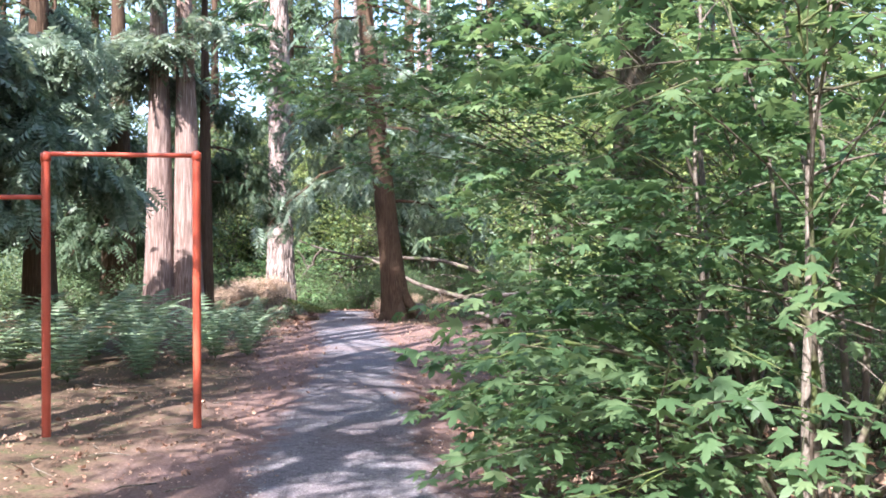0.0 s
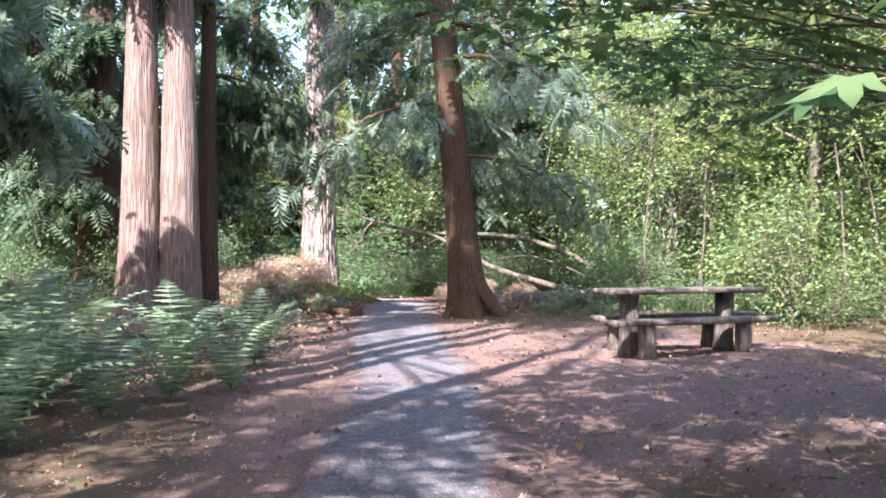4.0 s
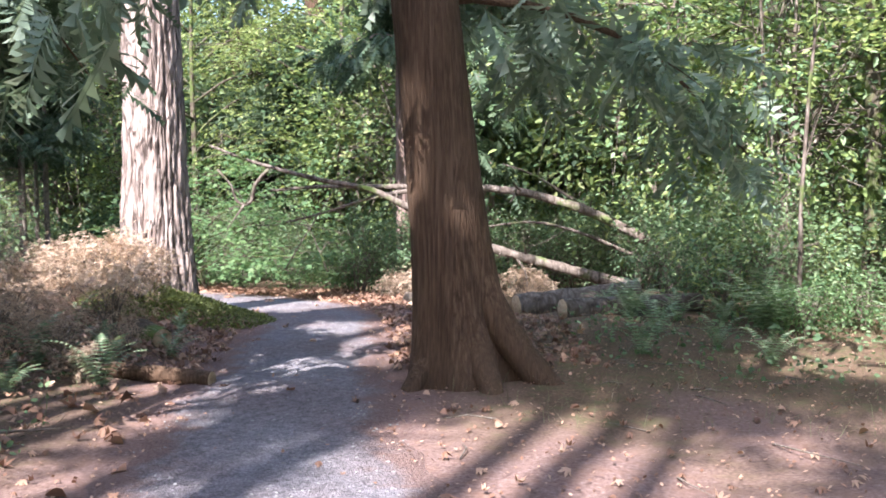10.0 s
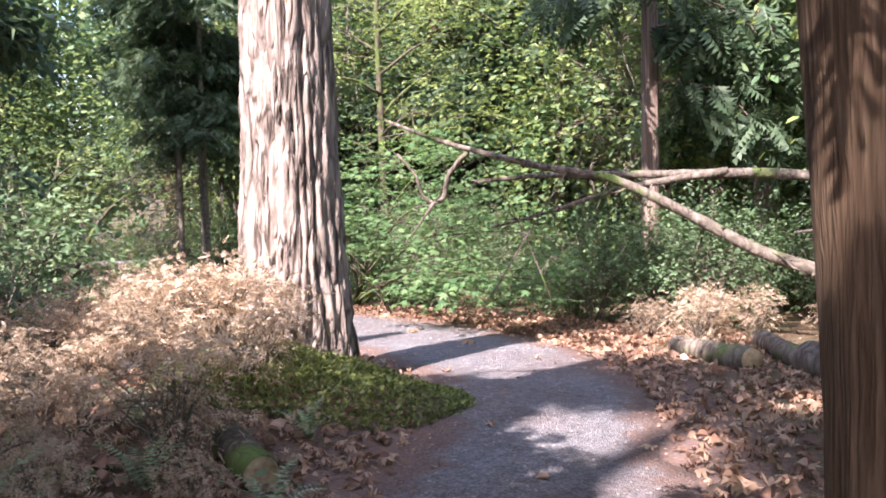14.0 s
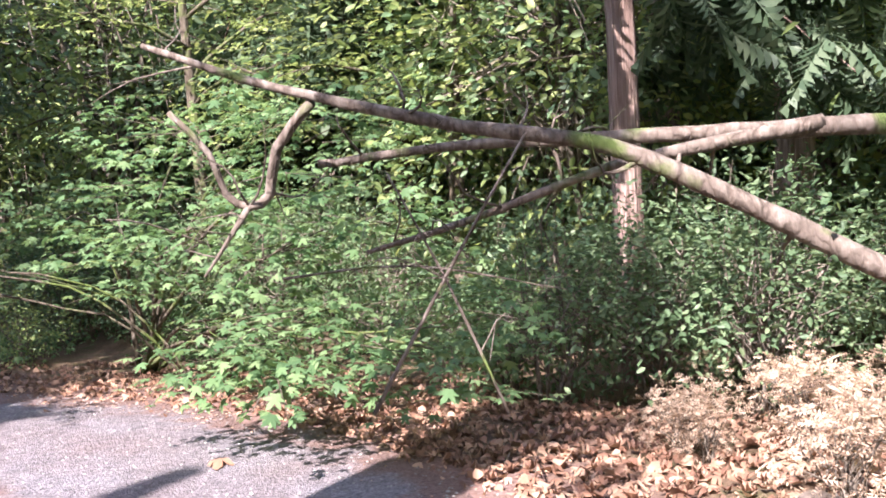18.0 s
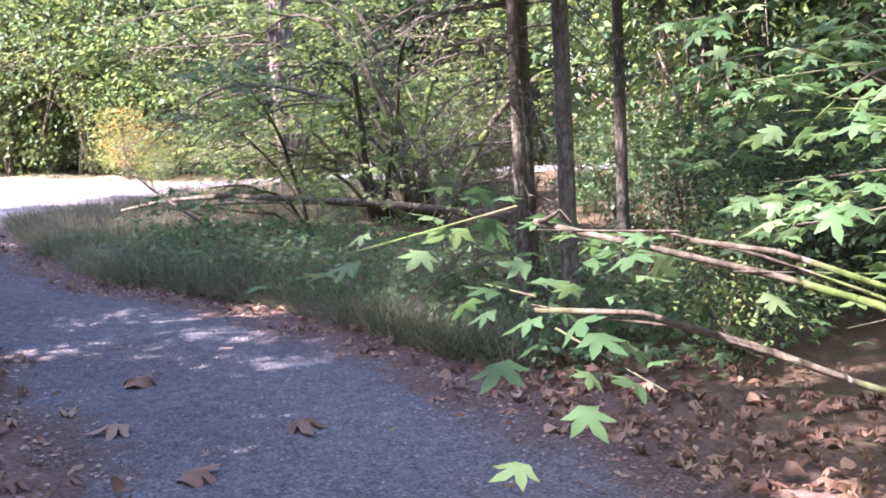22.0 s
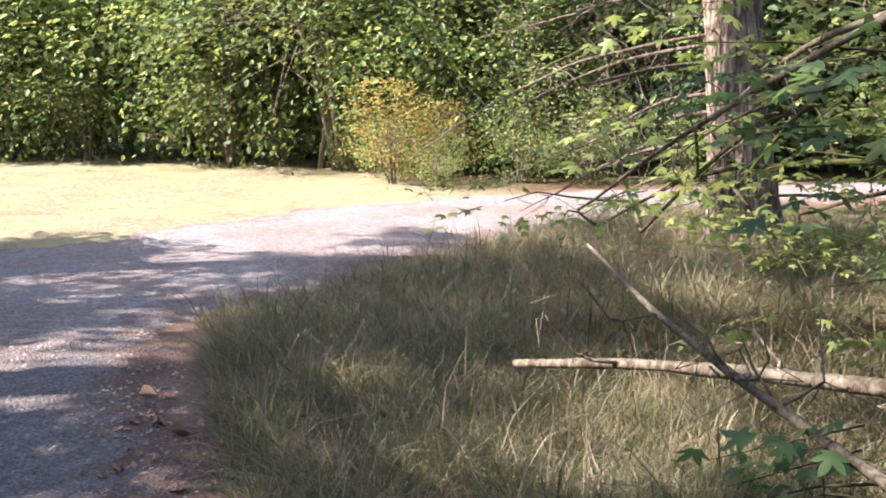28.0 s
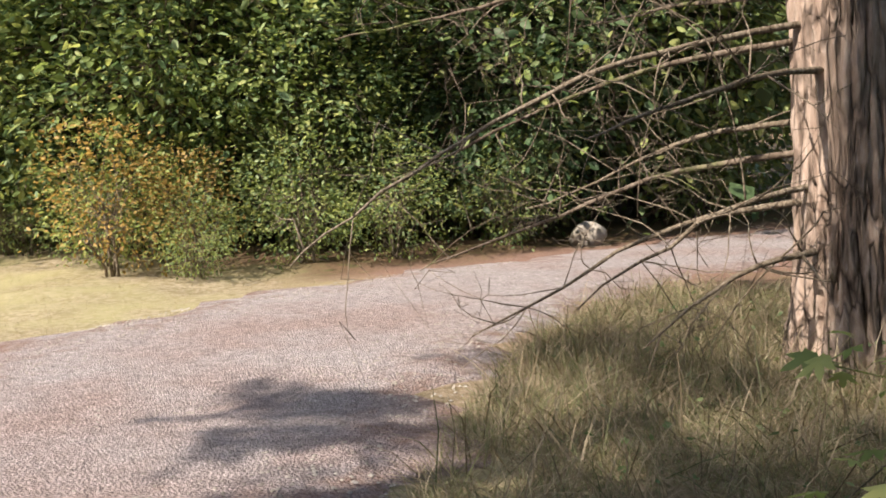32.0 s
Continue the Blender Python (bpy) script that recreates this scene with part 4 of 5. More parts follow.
def broadleaf(name, label, seed, x, y, h, r, bark, leaf, limbs, blobs, size, density, lean=(0, 0), shape=(OVAL, OVAL_F), clear=2.5):
    """A broadleaf tree: trunk, arching limbs, leaves on level twigs."""
    rng = np.random.RandomState(seed)
    z0 = ground_at(x, y)
    root = thing(name, label, "tree", m=pose(x, y, z0))
    part("trunk", trunk_geo(h, r, r * 0.3, seed, 28, 46, 0.07, 0.4, lean, bend=0.06), bark, root)
    fol, fine = Geo(), Geo()
    for i in range(limbs):
        a = i * 2.4 + rng.normal(0, 0.3)
        z = clear + (h - clear) * (i + 0.5) / limbs * 0.9
        ln = h * 0.32 * rng.uniform(0.7, 1.2)
        p = np.array([lean[0] * z, lean[1] * z, z])
        tip = p + [math.cos(a) * ln, math.sin(a) * ln, ln * rng.uniform(0.1, 0.5)]
        g = Geo()
        main = wobble(bez(p, (p + tip) / 2 + [0, 0, 0.25 * ln], tip, 9), rng, 0.06)
        add_tube(g, main, np.linspace(r * 0.33, 0.012, 9), 6)
        for c in (main[5], main[7], main[8]):
            b = blobs * rng.uniform(0.7, 1.2)
            cs = twigs(fol, fine, rng, c + rng.normal(0, 0.3, 3), b, b, b * 0.5, int(22 * density * b * b), 9, size, shape)
            for q in cs[::6]:
                add_tube(fine, wobble(bez(c, (c + q) / 2, q, 4), rng, 0.03), np.linspace(0.012, 0.003, 4), 3, False)
        part("limb", g, bark, root)
    tagged(part("twig", fine, bark, root), kind="stuff")
    part("crown", fol, leaf, root)
    return root


broadleaf("maple_tree", "big mossy maple with broad green crown above the path", 51, 2.0, 11.05, 10, 0.34, M_MAPLEBARK, M_MAPLE, 14, 1.5, 0.13, 1.0, lean=(0.05, 0.0), shape=(MAPLE, MAPLE_F), clear=2.6)
# Unseen trees beside the start, added to dapple the path and clearing.
for sd, x, y, h in ((53, -2.9, 3.0, 12.5), (54, -4.0, 1.6, 13), (55, -5.0, 5.4, 15)):
    broadleaf("tree", "unseen tall broadleaf tree, thin high crown added for dappled shade", sd, x, y, h, 0.2, M_MAPLEBARK, M_MAPLE, 12, 1.2, 0.16, 0.75, clear=7.2)
ash = broadleaf("tree", "young broadleaf tree with yellow-green leaves", 52, 5.2, 25.5, 9, 0.12, M_MAPLEBARK, M_LIME, 12, 1.15, 0.11, 0.62)
for x, y, s, rz in ((8.5, 27, 1.2, 130), (10.5, 23, 1.1, 250), (4.4, 30.5, 1.0, 10), (7.0, 33.0, 1.1, 100), (6.0, 28.0, 1.1, 300), (9.0, 30.5, 1.2, 20), (-7.0, 40.5, 0.8, 50), (-3.5, 39.5, 0.9, 210)):
    copy_thing(ash, at(x, y, s, rz))

# ---------- wood around ----------
fir_a = conifer("conifer", "tall conifer with drooping dark green crown", 0, 0, 17, 0.30, 61, M_CEDARBARK, M_CEDAR, 3.0, 16, 24, 3.4, sides=20, rings=30, furrow=0.06, size=0.75, per=7, lite=True)
fir_b = conifer("conifer", "tall straight fir with bare lower trunk", 0, 0, 20, 0.33, 62, M_FIRBARK, M_DEEP, 6.0, 19, 18, 3.0, sides=20, rings=30, furrow=0.10, size=0.75, per=5, lite=True)
fir_c = conifer("conifer", "young conifer with low dense sprays", 0, 0, 9, 0.13, 63, M_CEDARBARK, M_CEDAR, 0.8, 8.5, 20, 2.2, sides=14, rings=20, furrow=0.04, size=0.6, per=6, lite=True)


def wood_poses(rng, n, box, margin, smin=0.8, smax=1.2, apart=2.4, keep=None, seen=None):
    seen = [] if seen is None else seen
    out = []
    for _ in range(n * 12):
        x, y = rng.uniform(box[0], box[1]), rng.uniform(box[2], box[3])
        if not clear_of(np.array([x]), np.array([y]), margin) or (keep and not keep(x, y)):
            continue
        if any((x - a) ** 2 + (y - b) ** 2 < apart ** 2 for a, b in seen):
            continue
        seen.append((x, y))
        out.append(at(x, y, rng.uniform(smin, smax), rng.uniform(0, 360)))
        if len(out) >= n:
            break
    return out


SEEN = [(-1.2, 24.8), (-4.8, 29.4), (-4.6, 19.8), (-5.5, 20.7), (-8.1, 24.9), (-7.4, 17.5), (-6.4, 6.6), (-18.2, 9.0), (-5.4, 11.0), (-6.7, 13.5), (-5.4, -1.5), (-1.6, -7), (-9.5, 2), (-6.9, 12.6), (-15.6, 29.6), (-18.8, 30.6), (-12.4, 29.6), (-23.5, 44.6), (-9.8, 38.0), (2.0, 11.05), (5.2, 25.5)]
# The first twelve stand out of view, added to shade path, verge and track.
spread(fir_a, [at(*beyond(-25.9, 28.6), 1.08, 50), at(-23.3, 30.4, 1.2, 60), at(*beyond(-26.9, 31.6), 0.92, 200), at(-19.6, 31.6, 0.85, 70), at(-13.8, 31.2, 0.75, 15), at(-16.4, 30.7, 0.8, 35), at(-10.6, 30.4, 0.7, 15), at(-15.6, 29.6, 0.9, 200), at(-18.8, 30.6, 0.85, 130), at(-12.4, 29.6, 0.85, 300), at(-17.2, 32.0, 0.95, 75), at(-11.8, 30.2, 0.7, 45)] + wood_poses(RNG, 3, (-32, -19, -2, 18), 3.5, apart=3.4, seen=SEEN) + wood_poses(RNG, 3, (9, 22, 32, 52), 3, apart=3.4, seen=SEEN) + wood_poses(RNG, 3, (19, 30, -12, 14), 4, apart=4, seen=SEEN)
       + wood_poses(RNG, 5, (-58, -32, 51, 66), 3, apart=4, seen=SEEN) + wood_poses(RNG, 4, (-26, -12, 48, 60), 2.5, apart=3.5, seen=SEEN) + [at(-4.6, 44.0, 1.1, 20), at(-1.5, 46.0, 1.2, 80), at(-7.2, 47.0, 1.15, 140), at(2.2, 45.0, 1.1, 210), at(-10.5, 46.0, 1.0, 300)])
# The first three are unseen, added for dapple on the first stretch of path.
spread(fir_b, [at(-18.2, 9.0, 0.8, 90), at(-5.4, -1.5, 0.8, 30), at(-1.6, -7.0, 0.9, 60)] + wood_poses(RNG, 3, (-34, -20, -4, 18), 3.5, apart=3.4, seen=SEEN) + wood_poses(RNG, 5, (0.5, 18, 38, 56), 3, apart=3.4, seen=SEEN) + [at(-0.9, 40.2, 0.8, 0), at(1.6, 41.5, 1.05, 50)] + wood_poses(RNG, 7, (-12, 3, 46, 60), 3, apart=3.4, seen=SEEN)
       + wood_poses(RNG, 5, (-30, -4, -22, -8), 3, apart=4, seen=SEEN) + wood_poses(RNG, 5, (-60, -33, 52, 68), 3, apart=4, seen=SEEN))
# The last two are unseen shade casters south of the track.
spread(fir_c, wood_poses(RNG, 2, (-16, -9, 27, 31), 2.5, apart=2.2, seen=SEEN) + wood_poses(RNG, 2, (9, 14, 36, 44), 2, apart=2.2, seen=SEEN)
       + [at(-20.5, 24.5, 1.2, 20), at(-29.0, 27.5, 1.35, 140)])

# ---------- understory ----------
SH = "shrub"
bush_a = shrub("shrub", "leafy green understory shrub", SH, 31, 1.0, 1.9, M_BROAD, 2600, 0.066, clusters=70)
bush_b = shrub("shrub", "tall dense broadleaf shrub at the edge of the wood", SH, 32, 1.5, 3.4, M_BROAD, 8500, 0.062, clusters=90, tight=0.12, second=M_LIME, share=0.5)
bush_c = shrub("low_shrub", "low bright green shrub with small leaves", SH, 33, 0.8, 1.1, M_MAPLE, 1300, 0.07, clusters=45)
bush_d = shrub("evergreen_shrub", "dark evergreen shrub in the understory", SH, 34, 1.3, 2.8, M_DEEP, 4200, 0.08, clusters=80, tight=0.14)
bush_g = shrub("shrub", "autumn shrub with orange and gold leaves at the meadow's edge", SH, 35, 0.9, 1.9, M_GOLD, 2200, 0.066, clusters=50, second=M_LIME, share=0.35)
bush_y = shrub("shrub", "yellow-green sunlit shrub with small leaves", SH, 36, 1.0, 1.8, M_LIME, 2600, 0.064, clusters=60, second=M_BROAD, share=0.4)
bracken = shrub("bracken", "dry brown bracken and dead stalks", "bracken", 37, 0.6, 0.9, M_DRYFERN, 480, 0.10, shape=(SPRAY_LITE, SPRAY_LITE_F), clusters=46, tight=0.15, stems=12)


def right_wood(x, y):
    return y > 27.2 - 0.55 * x and not (-3.2 < x < 1.6 and y < 32.6) and x > -3.6 - 0.7 * (y - 32)


near_right = fill(RNG, 34, (-3.5, 9, 27, 38), 1.9, 0.75, 1.2, right_wood)
spread(bush_a, [at(x, y, q, x * 50) for x, y, q in ((-8.6, 39.7, 0.9), (-9.6, 41.4, 1.1), (-8.0, 40.6, 1.0), (-7.4, 39.3, 0.8), (-11.0, 41.8, 1.0), (-12.2, 42.6, 0.9), (-2.7, 34.3, 0.95), (-2.0, 34.4, 0.9), (-1.3, 34.5, 1.0), (-0.6, 35.2, 0.95), (0.2, 35.0, 1.05), (0.9, 34.7, 0.9))] + near_right + fill(RNG, 24, (-10, -1, 37.5, 46), 1.9, 0.8, 1.25, lambda x, y: y > 37.0 - 0.25 * (x + 6)) + fill(RNG, 16, (-14, -6.5, 22, 31), 2.2, 0.8, 1.2)
       + fill(RNG, 10, (3.4, 8, 3, 16), 2.6, 0.7, 1.1))
spread(bush_c, fill(RNG, 12, (-22, -12.5, 43.5, 47), 2.0, 0.6, 1.0) + fill(RNG, 16, (0.5, 8, 25.5, 30), 1.6, 0.6, 1.0, right_wood) + fill(RNG, 12, (-7, -2.4, 34.4, 38), 1.1, 0.7, 1.15, lambda x, y: x > -8.5 + (38 - y) * 0.9) + fill(RNG, 12, (2.2, 5, 2, 12), 2.2, 0.5, 0.9)
       + fill(RNG, 8, (-14, -6, 23, 31), 2.0, 0.6, 1.0) + [at(-10.9, 33.9, 0.45, 10), at(-9.2, 33.1, 0.5, 70), at(-13.2, 34.2, 0.4, 200)])
spread(bush_d, fill(RNG, 5, (-22, -12, 20, 30), 2.5, 0.8, 1.3))
HL = smooth_line(np.array([(-74, 20, 0), (-58, 30, 0), (-46.5, 38.5, 0), (-40.0, 44.6, 0), (-33.6, 46.9, 0), (-31.5, 48.2, 0), (-30.6, 51, 0), (-30.0, 56, 0)]), 1.75)
HL[:, 0], HL[:, 1] = beyond(HL[:, 0], HL[:, 1])
big, dark, lime = [], [], []
for q in HL:
    for back in (0.0, 1.9, 4.2):
        m = at(q[0] - back * 0.45 + RNG.normal(0, 0.9), q[1] + back + RNG.normal(0, 0.9), RNG.uniform(0.55, 1.7) + back * 0.17, RNG.uniform(0, 360))
        # The far stretch's front row takes paler leaves in place of glaring sunlight.
        pale = q[0] < -37.5 and not back
        if pale:
            m = m @ Matrix.Scale(1.8, 4)
        (dark if RNG.rand() < 0.35 and back and q[0] > -37.5 else lime if pale or RNG.rand() < 0.5 and not back else big).append(m)
spread(bush_b, big + fill(RNG, 26, (2, 18, 30, 46), 2.5, 0.9, 1.6) + fill(RNG, 12, (-12, -5, 42, 54), 2.0, 0.9, 1.6) + fill(RNG, 12, (-6, 6, 38, 50), 2.0, 0.9, 1.6) + fill(RNG, 12, (-24, -12, 12, 30), 2.5, 0.9, 1.5))
for m in dark:
    copy_thing(bush_d, m)
spread(bush_g, [at(*beyond(-32.6, 44.7), 1.0, 0), at(*beyond(-31.8, 45.3), 0.8, 120)])
spread(bush_y, [at(*beyond(-31.2, 46.6), 0.9, 20), at(*beyond(-33.6, 45.1), 0.75, 300), at(*beyond(-31.2, 45.0), 0.6, 210), at(*beyond(-30.6, 47.8), 1.0, 140), at(*beyond(-36.2, 45.4), 0.8, 200), at(*beyond(-38.6, 44.6), 0.9, 80), at(*beyond(-30.0, 49.5), 0.9, 60), at(-8.2, 37.7, 0.6, 50)] + lime + fill(RNG, 14, (-23, -10, 46, 51), 1.5, 0.9, 1.6) + fill(RNG, 16, (2.5, 12, 26, 36), 2.0, 0.9, 1.4, right_wood) + fill(RNG, 14, (4.5, 11, 21.5, 30), 1.5, 1.2, 1.9) + fill(RNG, 10, (-20, -9, 16, 30), 2.0, 0.8, 1.4) + [at(6.0, 22.5, 1.0, 10), at(7.5, 24.0, 1.2, 100), at(5.0, 23.6, 0.7, 200), at(8.6, 20.5, 1.2, 33)])


def bracken_zone(x, y):
    return ((x + 5.9) / 2.3) ** 2 + ((y - 27.4) / 3.2) ** 2 < 1


spread(bracken, fill(RNG, 40, (-8.2, -3.9, 24, 29.6), 0.85, 0.65, 1.05, bracken_zone) + fill(RNG, 10, (-2.5, 1, 31.5, 33), 0.5, 0.5, 0.8) + fill(RNG, 14, (-6.2, -3.7, 24.0, 28.0), 0.45, 0.3, 0.5))

# ---------- ferns ----------
fern_a, fern_b = fern(71), fern(72, 11)
spread(fern_a, [at(x, y, s, r) for x, y, s, r in ((-3.5, 15.3, 1.1, 0), (-4.4, 14.4, 1.3, 40), (-3.9, 16.6, 1.2, 80), (-5.4, 15.2, 1.4, 10), (-3.3, 17.5, 1.0, 60), (-4.9, 16.4, 1.3, 100), (-4.0, 13.2, 1.1, 20),
                                            (-5.2, 13.4, 1.2, 70), (-6.2, 14.4, 1.3, 33), (-4.3, 18.2, 1.0, 85), (-5.6, 17.6, 1.2, 140), (-3.15, 16.0, 0.9, 200), (-6.6, 16.2, 1.3, 222), (-4.6, 12.2, 1.1, 5), (-5.8, 12.4, 1.2, 66), (-6.9, 13.2, 1.3, 12), (-3.7, 14.2, 1.0, 170), (-4.7, 15.3, 1.4, 77), (-5.9, 16.9, 1.4, 9), (-7.4, 14.9, 1.4, 123), (-7.0, 11.8, 1.2, 80), (-3.5, 18.6, 0.8, 10), (-8.2, 13.2, 1.3, 10))]
       + fill(RNG, 26, (1.0, 8, 25, 29), 1.4, 0.5, 0.95, right_wood))
spread(fern_b, fill(RNG, 28, (0.5, 9, 24.5, 30), 1.3, 0.45, 0.85, lambda x, y: y > 26.2 - 0.4 * x) + fill(RNG, 14, (-7.5, -3.2, 20.5, 26), 0.5, 0.5, 0.8) + [at(-3.75, 26.1, 0.5, 20), at(-4.3, 22.8, 0.7, 90), at(-4.9, 27.0, 0.5, 10), at(-4.45, 26.3, 0.45, 130), at(-5.5, 26.2, 0.6, 70), at(-4.0, 27.4, 0.4, 250), at(-5.2, 24.6, 0.6, 300), at(-4.4, 24.2, 0.5, 40)])


# ---------- fallen tree ----------
def branch(root, name, pts, r0, r1, seed, side=6, bark=None, twl=0.5, rough=0.03, sides=10):
    rng = np.random.RandomState(seed)
    p = smooth_line(np.array(pts, float), 0.16)
    p = p + np.cumsum(rng.normal(0, rough * 0.25, p.shape), 0) * np.linspace(0, 1, len(p))[:, None] * 0.5
    g = Geo()
    add_tube(g, p, np.linspace(r0, r1, len(p)) * (1 + 0.06 * rng.normal(0, 1, len(p))), sides)
    ob = part(name, g, bark or M_DEADWOOD, root)
    for i in range(side):
        k = rng.randint(len(p) // 4, len(p) - 1)
        d = unit(rng.normal(0, 1, 3) * [1, 1, 0.8] + [0, 0, 0.2])
        ln = twl * rng.uniform(0.4, 1.3)
        g = Geo()
        q = wobble(bez(p[k], p[k] + d * ln * 0.6 + rng.normal(0, 0.08, 3), p[k] + d * ln + [0, 0, rng.normal(0, 0.1)], 6), rng, 0.025)
        rr = max(0.004, (r0 + (r1 - r0) * k / len(p)) * 0.35)
        add_tube(g, q, np.linspace(rr, 0.002, 6), 5)
        for _ in range(3):
            a = q[rng.randint(2, 6)]
            add_tube(g, [a, a + rng.normal(0, 0.10, 3), a + rng.normal(0, 0.16, 3)], [0.003, 0.002, 0.001], 3, False)
        part("twig", g, bark or M_DEADWOOD, ob)
    return ob


fallen = thing("fallen_tree", "bare grey fallen tree limbs propped above the undergrowth", "fallen tree")
branch(fallen, "main_limb", [(1.6, 32.5, 0.0), (0.53, 32.6, 0.3), (-0.18, 32.66, 0.5), (-0.91, 32.7, 0.75), (-1.65, 32.77, 1.15), (-2.4, 32.83, 1.52), (-3.16, 32.9, 1.66), (-4.14, 32.95, 1.92), (-4.9, 33.0, 2.2)], 0.10, 0.018, 81, 12)
branch(fallen, "upper_limb", [(1.9, 32.6, 0.7), (1.0, 32.7, 1.15), (0.46, 32.8, 1.33), (0.0, 32.9, 1.46), (-0.8, 33.0, 1.55), (-1.5, 33.1, 1.56), (-2.2, 33.2, 1.57), (-3.2, 33.3, 1.58), (-4.05, 33.3, 1.52)], 0.085, 0.024, 82, 9)
branch(fallen, "lower_limb", [(-1.2, 33.05, 1.58), (-1.8, 33.0, 1.5), (-2.4, 32.95, 1.40), (-3.16, 32.9, 1.17), (-3.75, 32.8, 1.02)], 0.05, 0.012, 83, 6)
branch(fallen, "hooked_limb", [(-4.0, 32.92, 1.86), (-4.24, 33.05, 1.62), (-4.31, 33.12, 1.36), (-4.42, 33.1, 1.29), (-4.55, 33.1, 1.38), (-4.6, 33.05, 1.62), (-4.78, 33.0, 1.86)], 0.034, 0.018, 84, 4)
branch(fallen, "hooked_limb", [(-4.44, 33.1, 1.3), (-4.52, 33.0, 1.15), (-4.68, 32.95, 0.92)], 0.022, 0.008, 85, 3)
branch(fallen, "side_limb", [(1.5, 33.0, 0.9), (0.9, 33.3, 1.3), (0.2, 33.5, 1.75), (-0.3, 33.6, 1.95)], 0.04, 0.012, 86, 4)
branch(fallen, "side_limb", [(1.6, 32.4, 0.5), (0.8, 32.4, 0.85), (0.1, 32.5, 1.02), (-0.6, 32.6, 0.95)], 0.035, 0.012, 87, 4)
sticks = thing("fallen_sticks", "thin bare sticks crossed in front of the shrubs", "stick")
branch(sticks, "stick", [(-3.62, 31.9, 0.35), (-3.26, 32.0, 0.95), (-2.84, 32.1, 1.6)], 0.011, 0.006, 88, 2, twl=0.3)
branch(sticks, "stick", [(-3.0, 32.0, 0.3), (-3.26, 32.05, 0.95), (-3.5, 32.1, 1.45)], 0.009, 0.005, 89, 2, twl=0.3)
branch(sticks, "stick", [(-4.0, 31.9, 1.0), (-3.4, 32.0, 1.02), (-2.7, 32.1, 0.85)], 0.007, 0.003, 90, 2, twl=0.3)


def log(name, label, a, b, r, seed, bark=None):
    rng = np.random.RandomState(seed)
    a, b = np.array([*a, ground_at(*a) + r * 0.8]), np.array([*b, ground_at(*b) + r * 0.8])
    mid = (a + b) / 2
    root = thing(name, label, "log", m=pose(*mid))
    g = Geo()
    s = np.linspace(0, 1, 9)[:, None]
    add_tube(g, a + (b - a) * s - mid, r * (1 + 0.04 * rng.normal(0, 1, 9)), 20, False, ripple=0.025, rng=rng)
    part("bark", g, bark or M_LOGWOOD, root)
    for e, o in ((a, b), (b, a)):
        g = Geo()
        d = unit(e - o)
        add_tube(g, [e - mid - d * 0.02, e - mid + d * 0.003, e - mid + d * 0.004], [r * 0.96, r * 0.94, r * 0.3], 20)
        part("cut_end", g, M_CUT, root, "pale sawn end grain")


log("log", "short mossy log half buried in dead bracken", (-4.3, 26.95), (-3.95, 26.55), 0.10, 99, M_MAPLEBARK)
LB = "short sawn log lying in leaf litter beside the path"
log("log", LB, (-1.78, 31.5), (-1.2, 30.55), 0.11, 91, M_DEADWOOD)
log("log", "pale birch-like log lying in leaf litter", (-1.0, 31.7), (-0.75, 30.6), 0.10, 92, M_DEADWOOD)
log("log", LB, (-0.75, 30.55), (-0.5, 30.05), 0.15, 93)
log("log", "long round log with pale cut end", (-0.36, 29.95), (1.3, 30.5), 0.16, 94)
log("log", "dark rotting log half sunk in the earth", (-4.05, 25.22), (-3.12, 24.93), 0.065, 95, M_CEDARBARK)
log("log", "weathered log lying in green undergrowth", (0.1, 28.9), (1.9, 29.6), 0.13, 96, M_LOGWOOD)
low_branch = thing("fallen_branch", "long dark fallen branch propped low above the herbs", "branch")
branch(low_branch, "limb", [(-12.9, 41.9, -0.5), (-13.9, 41.0, -0.22), (-15.0, 40.1, -0.05), (-16.3, 39.75, 0.0), (-17.5, 39.5, -0.08), (-18.3, 39.35, -0.2)], 0.06, 0.02, 97, 12, M_TWIG, 0.6)
branch(low_branch, "limb", [(-13.3, 42.3, -0.5), (-14.4, 41.2, -0.25), (-15.8, 40.5, -0.15), (-17.4, 40.1, -0.2)], 0.045, 0.015, 98, 8, M_TWIG, 0.5)

# ---------- arching vine maples by the bend ----------
arch = thing("vine_maple", "arching vine maple with long bare leaning stems and yellow-green leaves", "vine maple", m=pose(-15.4, 42.2, ground_at(-15.4, 42.2)))
ARNG = np.random.RandomState(101)
afol = Geo()
